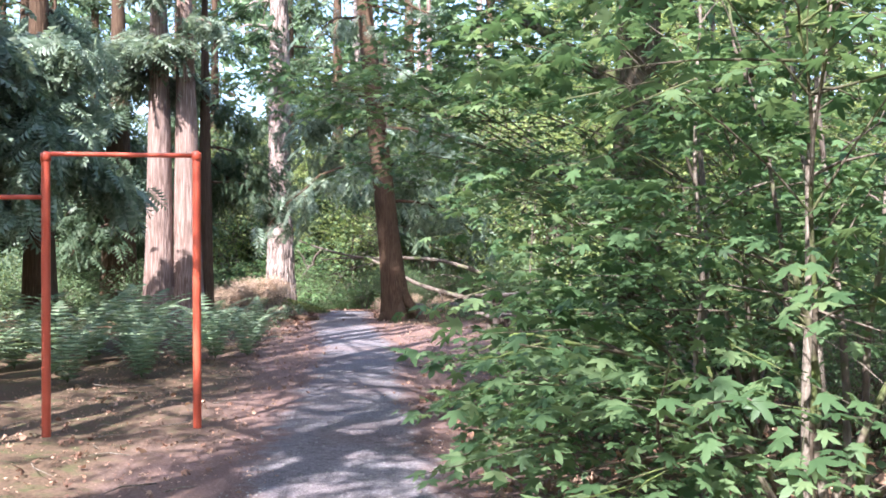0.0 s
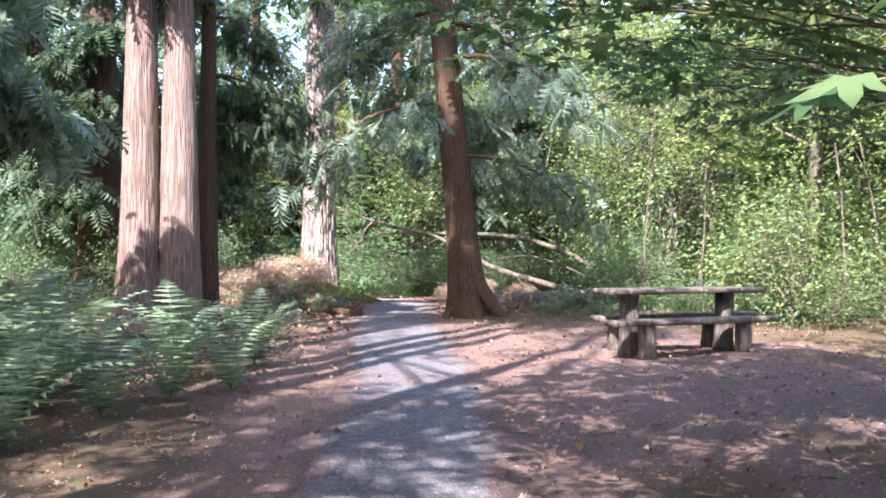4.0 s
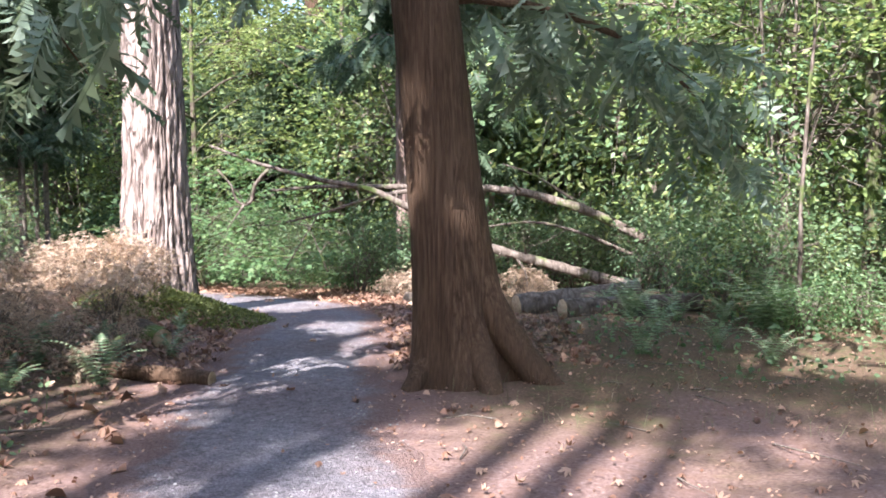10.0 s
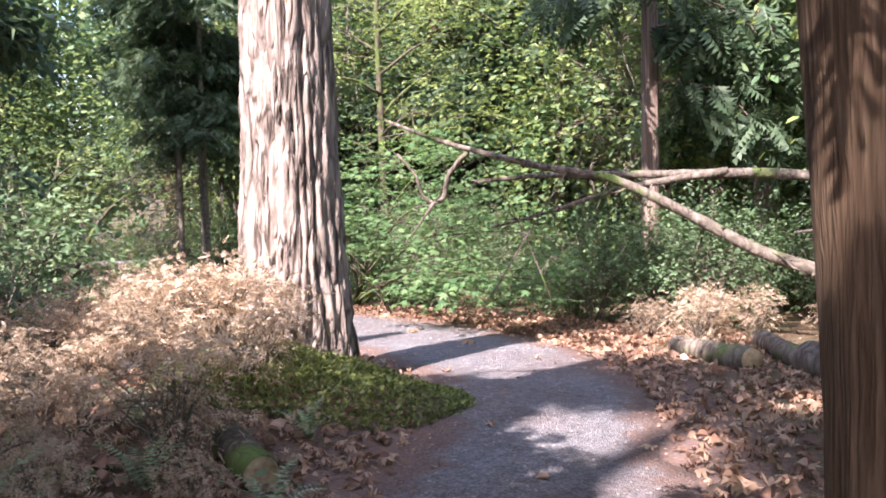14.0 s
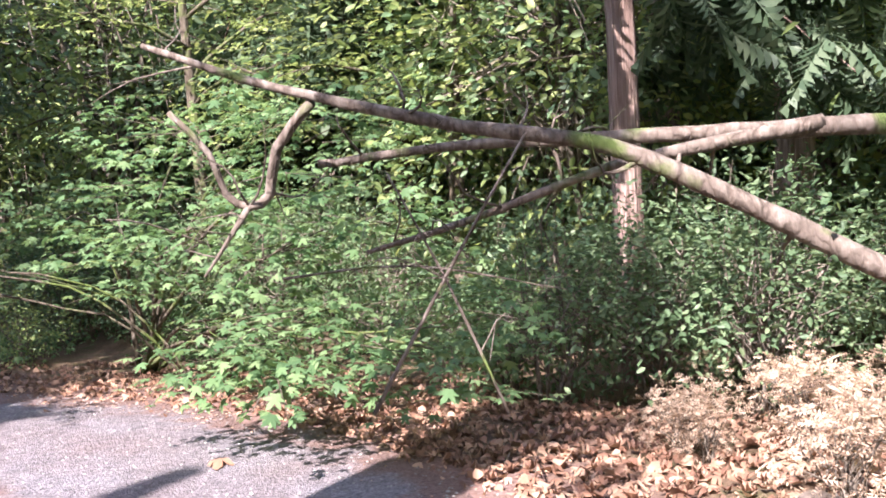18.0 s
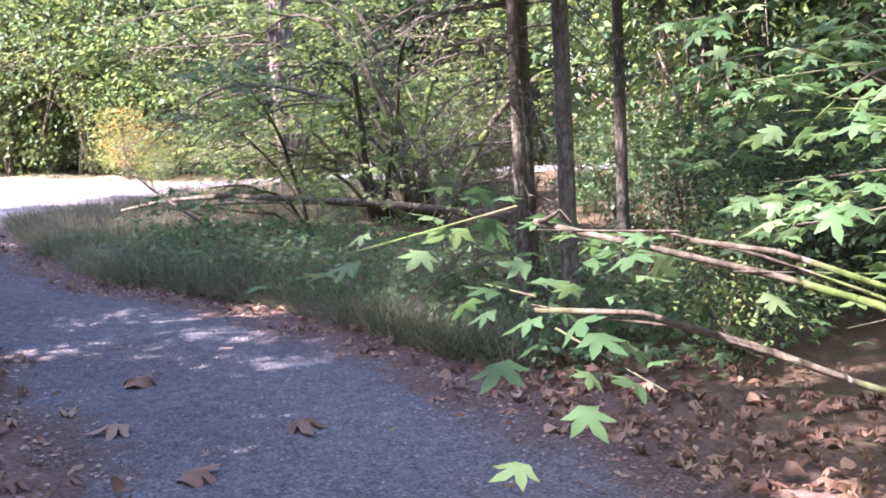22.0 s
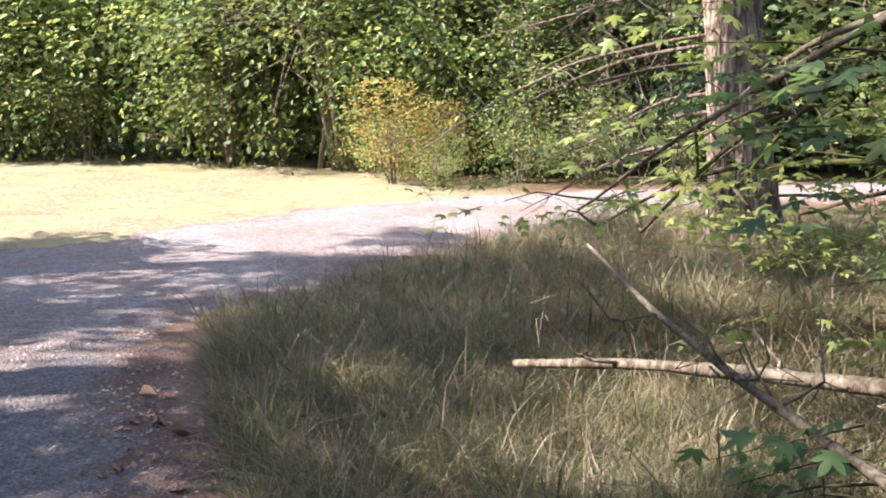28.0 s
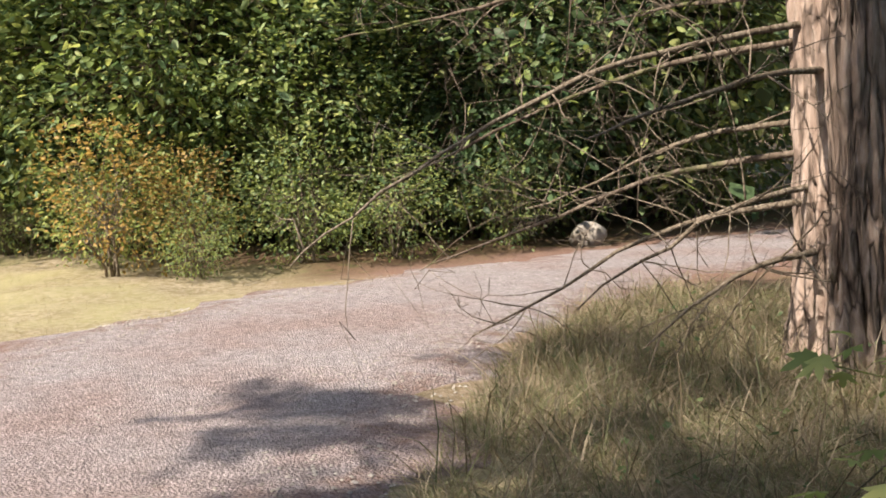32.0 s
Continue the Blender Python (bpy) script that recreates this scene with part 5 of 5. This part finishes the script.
for i in range(22):
    a = ARNG.uniform(2.55, 3.8) if i < 16 else ARNG.uniform(0, 6.28)
    ln = min(ARNG.uniform(2.4, 3.9), 2.2 / max(0.25, -math.sin(a)))
    hgt = ARNG.uniform(1.0, 3.8)
    g = Geo()
    d = np.array([math.cos(a), math.sin(a), 0])
    foot = np.array([ARNG.normal(0, 0.35), ARNG.normal(0, 0.25), -0.05])
    main = wobble(bez(foot, foot + d * ln * 0.45 + [0, 0, hgt * 1.25], foot + d * ln + [0, 0, hgt * ARNG.uniform(0.3, 0.9)], 14), ARNG, 0.05)
    add_tube(g, main, np.linspace(ARNG.uniform(0.03, 0.06), 0.009, 14), 7)
    for k in range(5, 14):
        tip = main[k] + ARNG.normal(0, 0.5, 3) * [1, 1, 0.5] + d * 0.3
        add_tube(g, wobble(bez(main[k], (main[k] + tip) / 2 + [0, 0, 0.1], tip, 5), ARNG, 0.03), np.linspace(0.012, 0.003, 5), 4, False)
        twigs(afol, g, ARNG, tip, 0.5, 0.5, 0.25, 4, 7, 0.085)
    part("stem", g, M_MAPLEBARK, arch)
part("foliage", afol, M_LIME, arch)
maple("vine_maple", "vine maple leaning over the bend of the path", 102, (-6.6, 37.0), [(-6.3, 35.7, 0.8, .6, .5, .4), (-5.4, 35.0, 1.1, .7, .6, .5), (-4.7, 34.4, 0.9, .6, .5, .5), (-5.6, 35.9, 1.9, .9, .8, .6), (-6.9, 36.5, 1.2, .7, .6, .5),
                                                                             (-4.4, 34.9, 1.9, .8, .7, .5), (-3.9, 34.6, 1.0, .7, .6, .5), (-4.4, 33.9, 1.35, .3, .3, .3), (-4.7, 33.7, 0.45, .5, .4, .35), (-4.0, 33.4, 0.4, .5, .4, .35), (-4.3, 33.0, 0.3, .4, .35, .28), (-3.4, 33.0, 0.45, .5, .4, .35)], M_MAPLE, 0.085, density=1.2)

# ---------- dead limbs on the fir by the track ----------
bare = thing("dead_limbs", "bare grey dead limbs hanging from the fir by the track", "branch")
fx, fy = beyond(-23.5, 44.6)
zf = float(fall(fy))
for i, (z, a, ln, dz) in enumerate(((2.6, 205, 3.0, 0.5), (2.1, 215, 2.6, -0.6), (1.6, 190, 2.0, -0.5), (3.0, 230, 3.2, 0.3), (1.2, 240, 1.8, -0.5), (2.4, 160, 2.4, 0.2), (3.3, 195, 3.0, 0.2), (1.9, 260, 2.2, 0.0), (2.8, 280, 2.4, -0.3),
                                      (1.4, 205, 2.6, -0.7), (1.1, 220, 2.2, -0.6), (2.2, 235, 3.4, -0.9), (3.6, 215, 3.4, -0.5), (2.7, 200, 3.4, -0.2), (3.9, 240, 3.6, -0.4), (0.8, 250, 1.7, -0.4), (3.2, 180, 2.6, -0.6))):
    d = np.array([math.cos(radians(a) + FAR_TURN), math.sin(radians(a) + FAR_TURN), 0])
    s0 = np.array([fx - 0.05 * z, fy, zf + z]) + d * 0.15
    branch(bare, "limb", [s0, s0 + d * ln * 0.4 + [0, 0, dz * 0.2], s0 + d * ln * 0.75 + [0, 0, dz * 0.6 - 0.1], s0 + d * ln + [0, 0, dz - 0.15]], 0.027, 0.005, 310 + i, 14, M_DEADWOOD if i % 4 == 1 else M_TWIG, 0.75, rough=0.16, sides=6)
dead_spruce = thing("dead_twigs", "mass of dead grey twigs at the foot of the spruces", "branch")
for i in range(34):
    a = RNG.uniform(120, 350)
    d = np.array([math.cos(radians(a)), math.sin(radians(a)), 0])
    s0 = np.array([-10.05, 38.1, ground_at(-10.05, 38.1) + RNG.uniform(0.4, 2.6)])
    ln = RNG.uniform(0.7, 1.5)
    branch(dead_spruce, "dead_limb", [s0, s0 + d * ln * 0.5 + [0, 0, -0.05], s0 + d * ln + [0, 0, -0.45]], 0.012, 0.003, 130 + i, 6, M_TWIG, 0.35, sides=5)

near_gap = maple("vine_maple", "vine maple with dark arching limbs beside the long grass", 105, (-15.6, 40.6), [(-16.2, 38.9, -0.1, .5, .4, .3), (-15.4, 39.0, 0.2, .5, .5, .35),
                                                                             (-16.6, 39.6, 1.0, .8, .6, .3), (-15.6, 39.4, 1.5, .8, .6, .35)], M_MAPLE, 0.085, density=0.6)
for pts, r0 in (([(-14.6, 40.4, 1.1), (-15.6, 40.0, 1.35), (-16.5, 39.8, 1.3), (-17.4, 39.7, 0.9), (-18.2, 39.7, 0.45)], 0.03), ([(-16.5, 39.8, 1.3), (-17.3, 40.1, 1.15), (-18.2, 40.6, 0.8)], 0.018), ([(-15.2, 39.0, -0.35), (-16.0, 38.9, -0.05), (-16.8, 38.9, 0.25), (-17.5, 39.1, 0.45)], 0.028)):
    branch(near_gap, "limb", np.array(pts) - [-15.6, 40.6, ground_at(-15.6, 40.6)], r0, 0.006, 150, 6, M_TWIG, 0.5)
twig = maple("vine_maple", "thin maple branch with yellow-green leaves over the path", 104, (-5.5, 35.3), [(-7.02, 34.5, 0.9, .18, .15, .1), (-6.72, 34.68, 0.82, .16, .15, .1), (-6.9, 34.3, 0.7, .12, .1, .08)], M_MAPLE, 0.1, stem_r=0.012, density=0.2, per=5)
branch(sticks, "stick", [(-5.0, 34.2, 1.0), (-5.3, 33.8, 1.2), (-5.45, 33.5, 1.25)], 0.009, 0.004, 140, 2, M_DEADWOOD, 0.3)
ground_stick = thing("fallen_branch", "grey fallen branch lying on the brown forest floor", "branch")
branch(ground_stick, "limb", [(-5.6, 24.2, 0.12), (-4.8, 24.9, 0.1), (-4.2, 25.3, 0.08), (-3.8, 25.5, 0.05)], 0.03, 0.008, 141, 6, M_TWIG, 0.4)
ground_stick = thing("fallen_branch", "pale fallen branch lying among dead leaves", "branch")
branch(ground_stick, "limb", [(-5.0, 22.2, 0.06), (-4.4, 22.9, 0.08), (-3.7, 23.3, 0.05)], 0.02, 0.006, 142, 5, M_DEADWOOD, 0.4)

# ---------- boulder, moss ----------
g = Geo()
th, ph = np.meshgrid(np.linspace(0, 2 * math.pi, 25)[:-1], np.linspace(0, math.pi, 14))
rr = 1 + 0.13 * np.sin(3 * th + 1) * np.sin(2 * ph) + 0.08 * np.sin(5 * th + 4 * ph)
V = np.stack([0.27 * rr * np.sin(ph) * np.cos(th), 0.24 * rr * np.sin(ph) * np.sin(th), 0.2 * rr * np.cos(ph)], -1).reshape(-1, 3)
i = np.arange(13)[:, None] * 24
j = np.arange(24)[None]
g.add(V, np.stack([i + j, i + 24 + j, i + 24 + (j + 1) % 24, i + (j + 1) % 24], -1).reshape(-1, 4))
thing("boulder", "pale grey boulder at the edge of the gravel track", "boulder", m=pose(*beyond(-29.3, 50.4), ground_at(*beyond(-29.3, 50.4)) + 0.14), geo=g, material=M_ROCK)


def stuff(name, label, category, geo, *mats):
    ob = new(name, geo.mesh(name, *mats))
    return tagged(ob, label, category, kind="stuff")


rng = np.random.RandomState(200)
mo = Geo()
n = 10000
a = rng.rand(n) * 6.28
q = rng.rand(n) ** 0.5
mx = -4.25 + 0.95 * q * np.cos(a) + 0.35 * q * np.sin(a)
my = 28.35 + 0.85 * q * np.sin(a)
mz = lay(mx, my) + (0.24 + 0.05 * np.sin(5 * mx) * np.sin(6 * my + 1)) * (1 - q ** 2) + 0.025 * rng.rand(n)
leaves_at(mo, np.stack([mx, my, mz], -1), rng, DIAMOND * [0.7, 1, 1], DIAMOND_F, 0.042, 0.4, hang=-0.6)
stuff("moss", "bright green moss cushion over roots beside the path", "moss", mo, M_MOSS)


# ---------- litter and grass ----------
def sample(rng, n, box, keep):
    x, y = rng.uniform(box[0], box[1], n * 3), rng.uniform(box[2], box[3], n * 3)
    if box[1] <= -17:
        x, y = beyond(x, y)
    k = np.where(keep(x, y))[0][:n]
    return x[k], y[k]


def ways(x, y):
    return np.minimum(off_line(x, y, TRAIL_L), off_line(x, y, ROAD_L))


lit = Geo()
for n, box, keep, size in (
        (4600, (-6, 1.5, 25.5, 34.5), lambda x, y: (ways(x, y) > 0.0) & (ways(x, y) < 1.9), 0.09),
        (2200, (-9, -2, 32, 37.5), lambda x, y: (ways(x, y) > -0.1) & (ways(x, y) < 1.8), 0.085),
        (1500, (-4.5, 4.5, 2, 25), lambda x, y: ways(x, y) > -0.3, 0.07),
        (900, (-0.5, 4, 3, 12), lambda x, y: (ways(x, y) > 0.0), 0.13),
        (700, (-20, -8, 33.5, 38.5), lambda x, y: np.abs(ways(x, y) - 0.1) < 0.5, 0.10),
        (160, (-14, 0, 2, 37), lambda x, y: ways(x, y) < 0, 0.10),
        (1200, (-8.5, -3, 19, 30), lambda x, y: ways(x, y) > 0.1, 0.11)):
    x, y = sample(rng, n, box, keep)
    m = len(x)
    z = lay(x, y) + 0.03
    ax = np.stack([rng.normal(0, 1, m), rng.normal(0, 1, m), rng.normal(0, 0.2, m)], -1)
    up = rng.normal(0, 0.3, (m, 3)) + [0, 0, 1]
    kind = rng.randint(0, 4, m)
    for k, (tv, tf) in enumerate(((MAPLE * [1, 1, 2.5], MAPLE_F), (MAPLE * [0.6, 1, 3.5], MAPLE_F), (OVAL * [1.7, 0.8, 3], OVAL_F), (MAPLE * [0.8, 0.7, -3], MAPLE_F))):
        i = kind == k
        scatter(lit, tv, tf, np.stack([x, y, z], -1)[i], ax[i], up[i], size * rng.uniform(0.5, 1.35, i.sum()))
stuff("leaf_litter", "dry red-brown fallen maple leaves", "leaf litter", lit, M_DEAD)

tw = Geo()
x, y = sample(rng, 420, (-8, 5, 3, 34), lambda x, y: ways(x, y) > 0.05)
for a, b, t, l in zip(x, y, rng.rand(len(x)) * 6.28, rng.uniform(0.1, 0.6, len(x))):
    z = ground_at(a, b)
    add_tube(tw, [(a, b, z + 0.012), (a + l * 0.5 * math.cos(t), b + l * 0.5 * math.sin(t), z + 0.03), (a + l * math.cos(t + 0.2), b + l * math.sin(t + 0.2), z + 0.012)], [0.006, 0.005, 0.002], 4, False)
stuff("fallen_twigs", "small dead twigs scattered on the forest floor", "twigs", tw, M_TWIG)


peb = Geo()
PEB = np.array([(1, 0, 0), (-1, 0, 0), (0, 1, 0), (0, -1, 0), (0, 0, 0.7), (0.7, 0.7, 0.1), (-0.7, -0.6, 0.15)]) * 0.5
PEB_F = [(0, 5, 4), (5, 2, 4), (2, 1, 4), (1, 6, 4), (6, 3, 4), (3, 0, 4)]
for n, box, size in ((6000, (-4, 2, 2, 32), 0.014), (7000, (-20, -3, 30, 38), 0.014), (11000, (-30, -20, 34, 48), 0.018)):
    x, y = sample(rng, n, box, lambda x, y: ways(x, y) < 0.05)
    m = len(x)
    scatter(peb, PEB, PEB_F, np.stack([x, y, fall(y) + 0.03 - 0.045 * np.clip((ways(x, y) + 0.25) / 0.3, 0, 1)], -1), rng.normal(0, 1, (m, 3)) * [1, 1, 0.1], np.tile([0, 0, 1.0], (m, 1)), size * rng.uniform(0.5, 1.8, m))
stuff("gravel_stones", "small loose grey stones on the gravel", "gravel", peb, M_ROCK)
fleck = Geo()
x, y = sample(rng, 24000, (-5, 5, 2, 34), lambda x, y: (ways(x, y) > -0.6))
m = len(x)
leaves_at(fleck, np.stack([x, y, lay(x, y) + 0.022], -1), rng, DIAMOND * [1.2, 1, 1], DIAMOND_F, 0.03, 3.0)
x, y = sample(rng, 6500, (-20, -5, 33, 38), lambda x, y: (ways(x, y) > -0.5) & (ways(x, y) < 0.5))
m = len(x)
leaves_at(fleck, np.stack([x, y, lay(x, y) + 0.025], -1), rng, DIAMOND * [1.2, 1, 1], DIAMOND_F, 0.035, 3.0)
stuff("leaf_crumbs", "small brown leaf crumbs and needles on the earth", "leaf litter", fleck, M_DEAD)
for k, (x, y, r, sz) in enumerate(((-10.38, 35.12, 40, 0.24), (-9.75, 34.75, 160, 0.2), (-9.2, 35.3, 250, 0.22), (-8.9, 34.5, 10, 0.2), (-3.78, 31.9, 80, 0.2), (-4.7, 33.0, 190, 0.2))):
    g = Geo()
    scatter(g, MAPLE * [1, 1, 2.0], MAPLE_F, np.zeros((1, 3)), np.array([[0, 1, 0.05]]), np.array([[0.1, 0, 1.0]]), sz)
    thing("fallen_leaf", "large dry brown maple leaf lying on the gravel" if k != 5 else "large dry brown maple leaf lying at the path's edge", "leaf", "fallen leaves", pose(x, y, ground_at(x, y) + 0.055, 0, 0, r), g, M_DEAD)


def grass(name, label, n, box, keep, hmin, hmax, mats, shares, seed, lean=0.45):
    r = np.random.RandomState(seed)
    x, y = sample(r, n, box, keep)
    m = len(x)
    z = lay(x, y) - 0.01
    g = Geo()
    pick = r.rand(m)
    lo = 0.0
    for k, s in enumerate(shares):
        i = np.where((pick >= lo) & (pick < lo + s))[0]
        lo += s
        a = r.rand(len(i)) * 6.28
        ax = np.stack([np.cos(a) * lean * r.rand(len(i)), np.sin(a) * lean * r.rand(len(i)), np.ones(len(i))], -1)
        up = np.stack([np.cos(a), np.sin(a), np.zeros(len(i))], -1) + r.normal(0, 0.3, (len(i), 3))
        scatter(g, BLADE * [0.85, 1, 1.3], BLADE_F, np.stack([x[i], y[i], z[i]], -1), ax, up, r.uniform(hmin, hmax, len(i)), k)
    return stuff(name, label, "grass", g, *mats)


def tufted(x, y):
    return np.sin(3.1 * x + 1.7 * y) * np.sin(2.3 * y - 2.9 * x) + 0.5 * np.sin(7 * x) * np.sin(6 * y) > -0.8


grass("tall_grass", "tall dry grass with green blades on the verge", 125000, (-27, -17.5, 37.0, 47), lambda x, y: (ways(x, y) > 0.06) & tufted(x, y) & (ways(x, y) < 5), 0.07, 0.30, (M_STRAW, M_GRASS), (0.5, 0.5), 301, 1.7)
grass("tall_grass", "mixed green and dry grass beside the path", 60000, (-21, -9.0, 36.0, 40.2), lambda x, y: (ways(x, y) > 0.12) & (ways(x, y) < 2.6) & tufted(x, y), 0.10, 0.36, (M_STRAW, M_GRASS), (0.42, 0.58), 302, 1.7)
grass("meadow_grass", "short dry straw-coloured meadow grass", 60000, (-40, -25, 33, 46), lambda x, y: (ways(x, y) > 0.03) & (beyond(x, y, True)[0] < -25.5), 0.05, 0.13, (M_STRAW, M_GRASS), (0.78, 0.22), 303, 1.2)
grass("forest_grass", "sparse grass on the forest floor", 4500, (-4.5, 5, 22, 31), lambda x, y: (ways(x, y) > 0.35) & (y > 23.4 - 0.2 * x), 0.06, 0.2, (M_STRAW, M_GRASS), (0.15, 0.85), 304, 0.9)

grass("verge_grass", "long pale green grass tufts on the path's verge", 11000, (-16.9, -9.0, 36.0, 39.0), lambda x, y: (ways(x, y) > 0.1) & (ways(x, y) < 1.6) & (np.sin(2.3 * x) * np.sin(2.9 * y + x) > -0.1), 0.22, 0.5, (M_GRASS, M_STRAW), (0.7, 0.3), 307, 1.2)
grass("grass_stalks", "long bent dry grass stalks rising from the verge", 5500, (-27, -17.5, 37.3, 46), lambda x, y: (ways(x, y) > 0.15) & (ways(x, y) < 4), 0.3, 0.6, (M_STRAW, M_GRASS), (0.8, 0.2), 305, 1.5)

BENT = np.array([(-0.006, 0, 0), (0.006, 0, 0), (-0.006, 0.4, 0.02), (0.006, 0.4, 0.02), (-0.005, 0.72, 0.16), (0.005, 0.72, 0.16), (0.0, 0.88, 0.5)])
BENT_F = [(0, 1, 3), (0, 3, 2), (2, 3, 5), (2, 5, 4), (4, 5, 6)]
BENT = BENT * [0.6, 1, 1]
bent = Geo()
r = np.random.RandomState(306)
x, y = sample(r, 1300, (-27, -17.5, 37.4, 45), lambda x, y: (ways(x, y) > 0.15) & (ways(x, y) < 3.5))
m = len(x)
a = r.rand(m) * 6.28
scatter(bent, BENT, BENT_F, np.stack([x, y, lay(x, y)], -1), np.stack([0.5 * np.cos(a), 0.5 * np.sin(a), np.ones(m)], -1), np.stack([np.cos(a), np.sin(a), np.zeros(m)], -1), r.uniform(0.3, 0.62, m))
stuff("bent_grass", "pale bent grass heads arching over the verge", "grass", bent, M_STRAW)

herb = Geo()
for n, box, keep, size, hh in ((6500, (-16.0, -8.5, 36.3, 41), lambda x, y: (ways(x, y) > 0.25) & (ways(x, y) < 3.6), 0.055, 0.34), (900, (-14, -8.5, 33, 35.5), lambda x, y: (ways(x, y) > 0.15), 0.09, 0.3),
                               (1500, (-9, -3.6, 20, 27), lambda x, y: ways(x, y) > 0.5, 0.05, 0.15), (1800, (0, 7, 23.5, 29), lambda x, y: (y > 25 - 0.3 * x), 0.055, 0.22),
                               (1500, (0.3, 4, 2.5, 9), lambda x, y: ways(x, y) > 0.05, 0.07, 0.25), (700, (-26, -17, 40, 46), lambda x, y: ways(x, y) > 0.8, 0.05, 0.25)):
    x, y = sample(rng, n, box, keep)
    m = len(x)
    z = lay(x, y) + rng.rand(m) * hh
    leaves_at(herb, np.stack([x, y, z], -1), rng, OVAL * [1.3, 1, 1], OVAL_F, size, 0.5)
brm = Geo()
for n, box, keep in ((2600, (-15.5, -8.0, 36.2, 39.8), lambda x, y: (ways(x, y) > 0.5) & (ways(x, y) < 2.9)), (900, (-12, -7.5, 32.5, 35), lambda x, y: (ways(x, y) > 0.1) & (ways(x, y) < 1.3))):
    x, y = sample(rng, n, box, keep)
    m = len(x)
    leaves_at(brm, np.stack([x, y, lay(x, y) + 0.05 + 0.3 * rng.rand(m) * np.clip(ways(x, y), 0.2, 1)], -1), rng, MAPLE * [0.9, 0.8, 1], MAPLE_F, 0.085, 1.2)
stuff("bramble", "green bramble leaves over the verge", "bramble", brm, M_MAPLE)
stuff("low_herbs", "low green herbs and bramble leaves on the ground", "herbs", herb, M_BROAD)

# ---------- distance ----------
far = Geo()
for count, per, lo, hi, top, size in ((520, 130, 36, 48, 18, 0.42), (760, 130, 48, 64, 27, 0.6)):
    a = rng.rand(count) * 6.28
    rad = rng.uniform(lo, hi, count)
    cx, cy = -12 + rad * np.cos(a), 22 + rad * np.sin(a)
    cz = rng.rand(count) ** 0.8 * (top + 2.5 * np.sin(a * 9) + 1.5 * np.sin(a * 23))
    pts = np.repeat(np.stack([cx, cy, cz + fall(cy)], -1), per, 0) + rng.normal(0, 1, (count * per, 3)) * [1.3, 1.3, 0.8]
    pts = pts[~((pts[:, 0] < -38) & (pts[:, 1] < 36) & (pts[:, 1] > 4)) & ~((pts[:, 0] < -26) & (pts[:, 1] < 54) & (pts[:, 1] > 4))]
    leaves_at(far, pts, rng, DIAMOND * [1.6, 1, 1], DIAMOND_F, size, 0.5)
fx, fy = rng.uniform(-120, -84, 16000), rng.uniform(-10, 80, 16000)
leaves_at(far, np.stack([fx, fy, rng.rand(16000) ** 0.8 * 14 + fall(fy)], -1), rng, DIAMOND * [1.6, 1, 1], DIAMOND_F, 1.1, 0.5)
stuff("far_woods", "green far woods closing the view", "woods", far, M_BROAD)
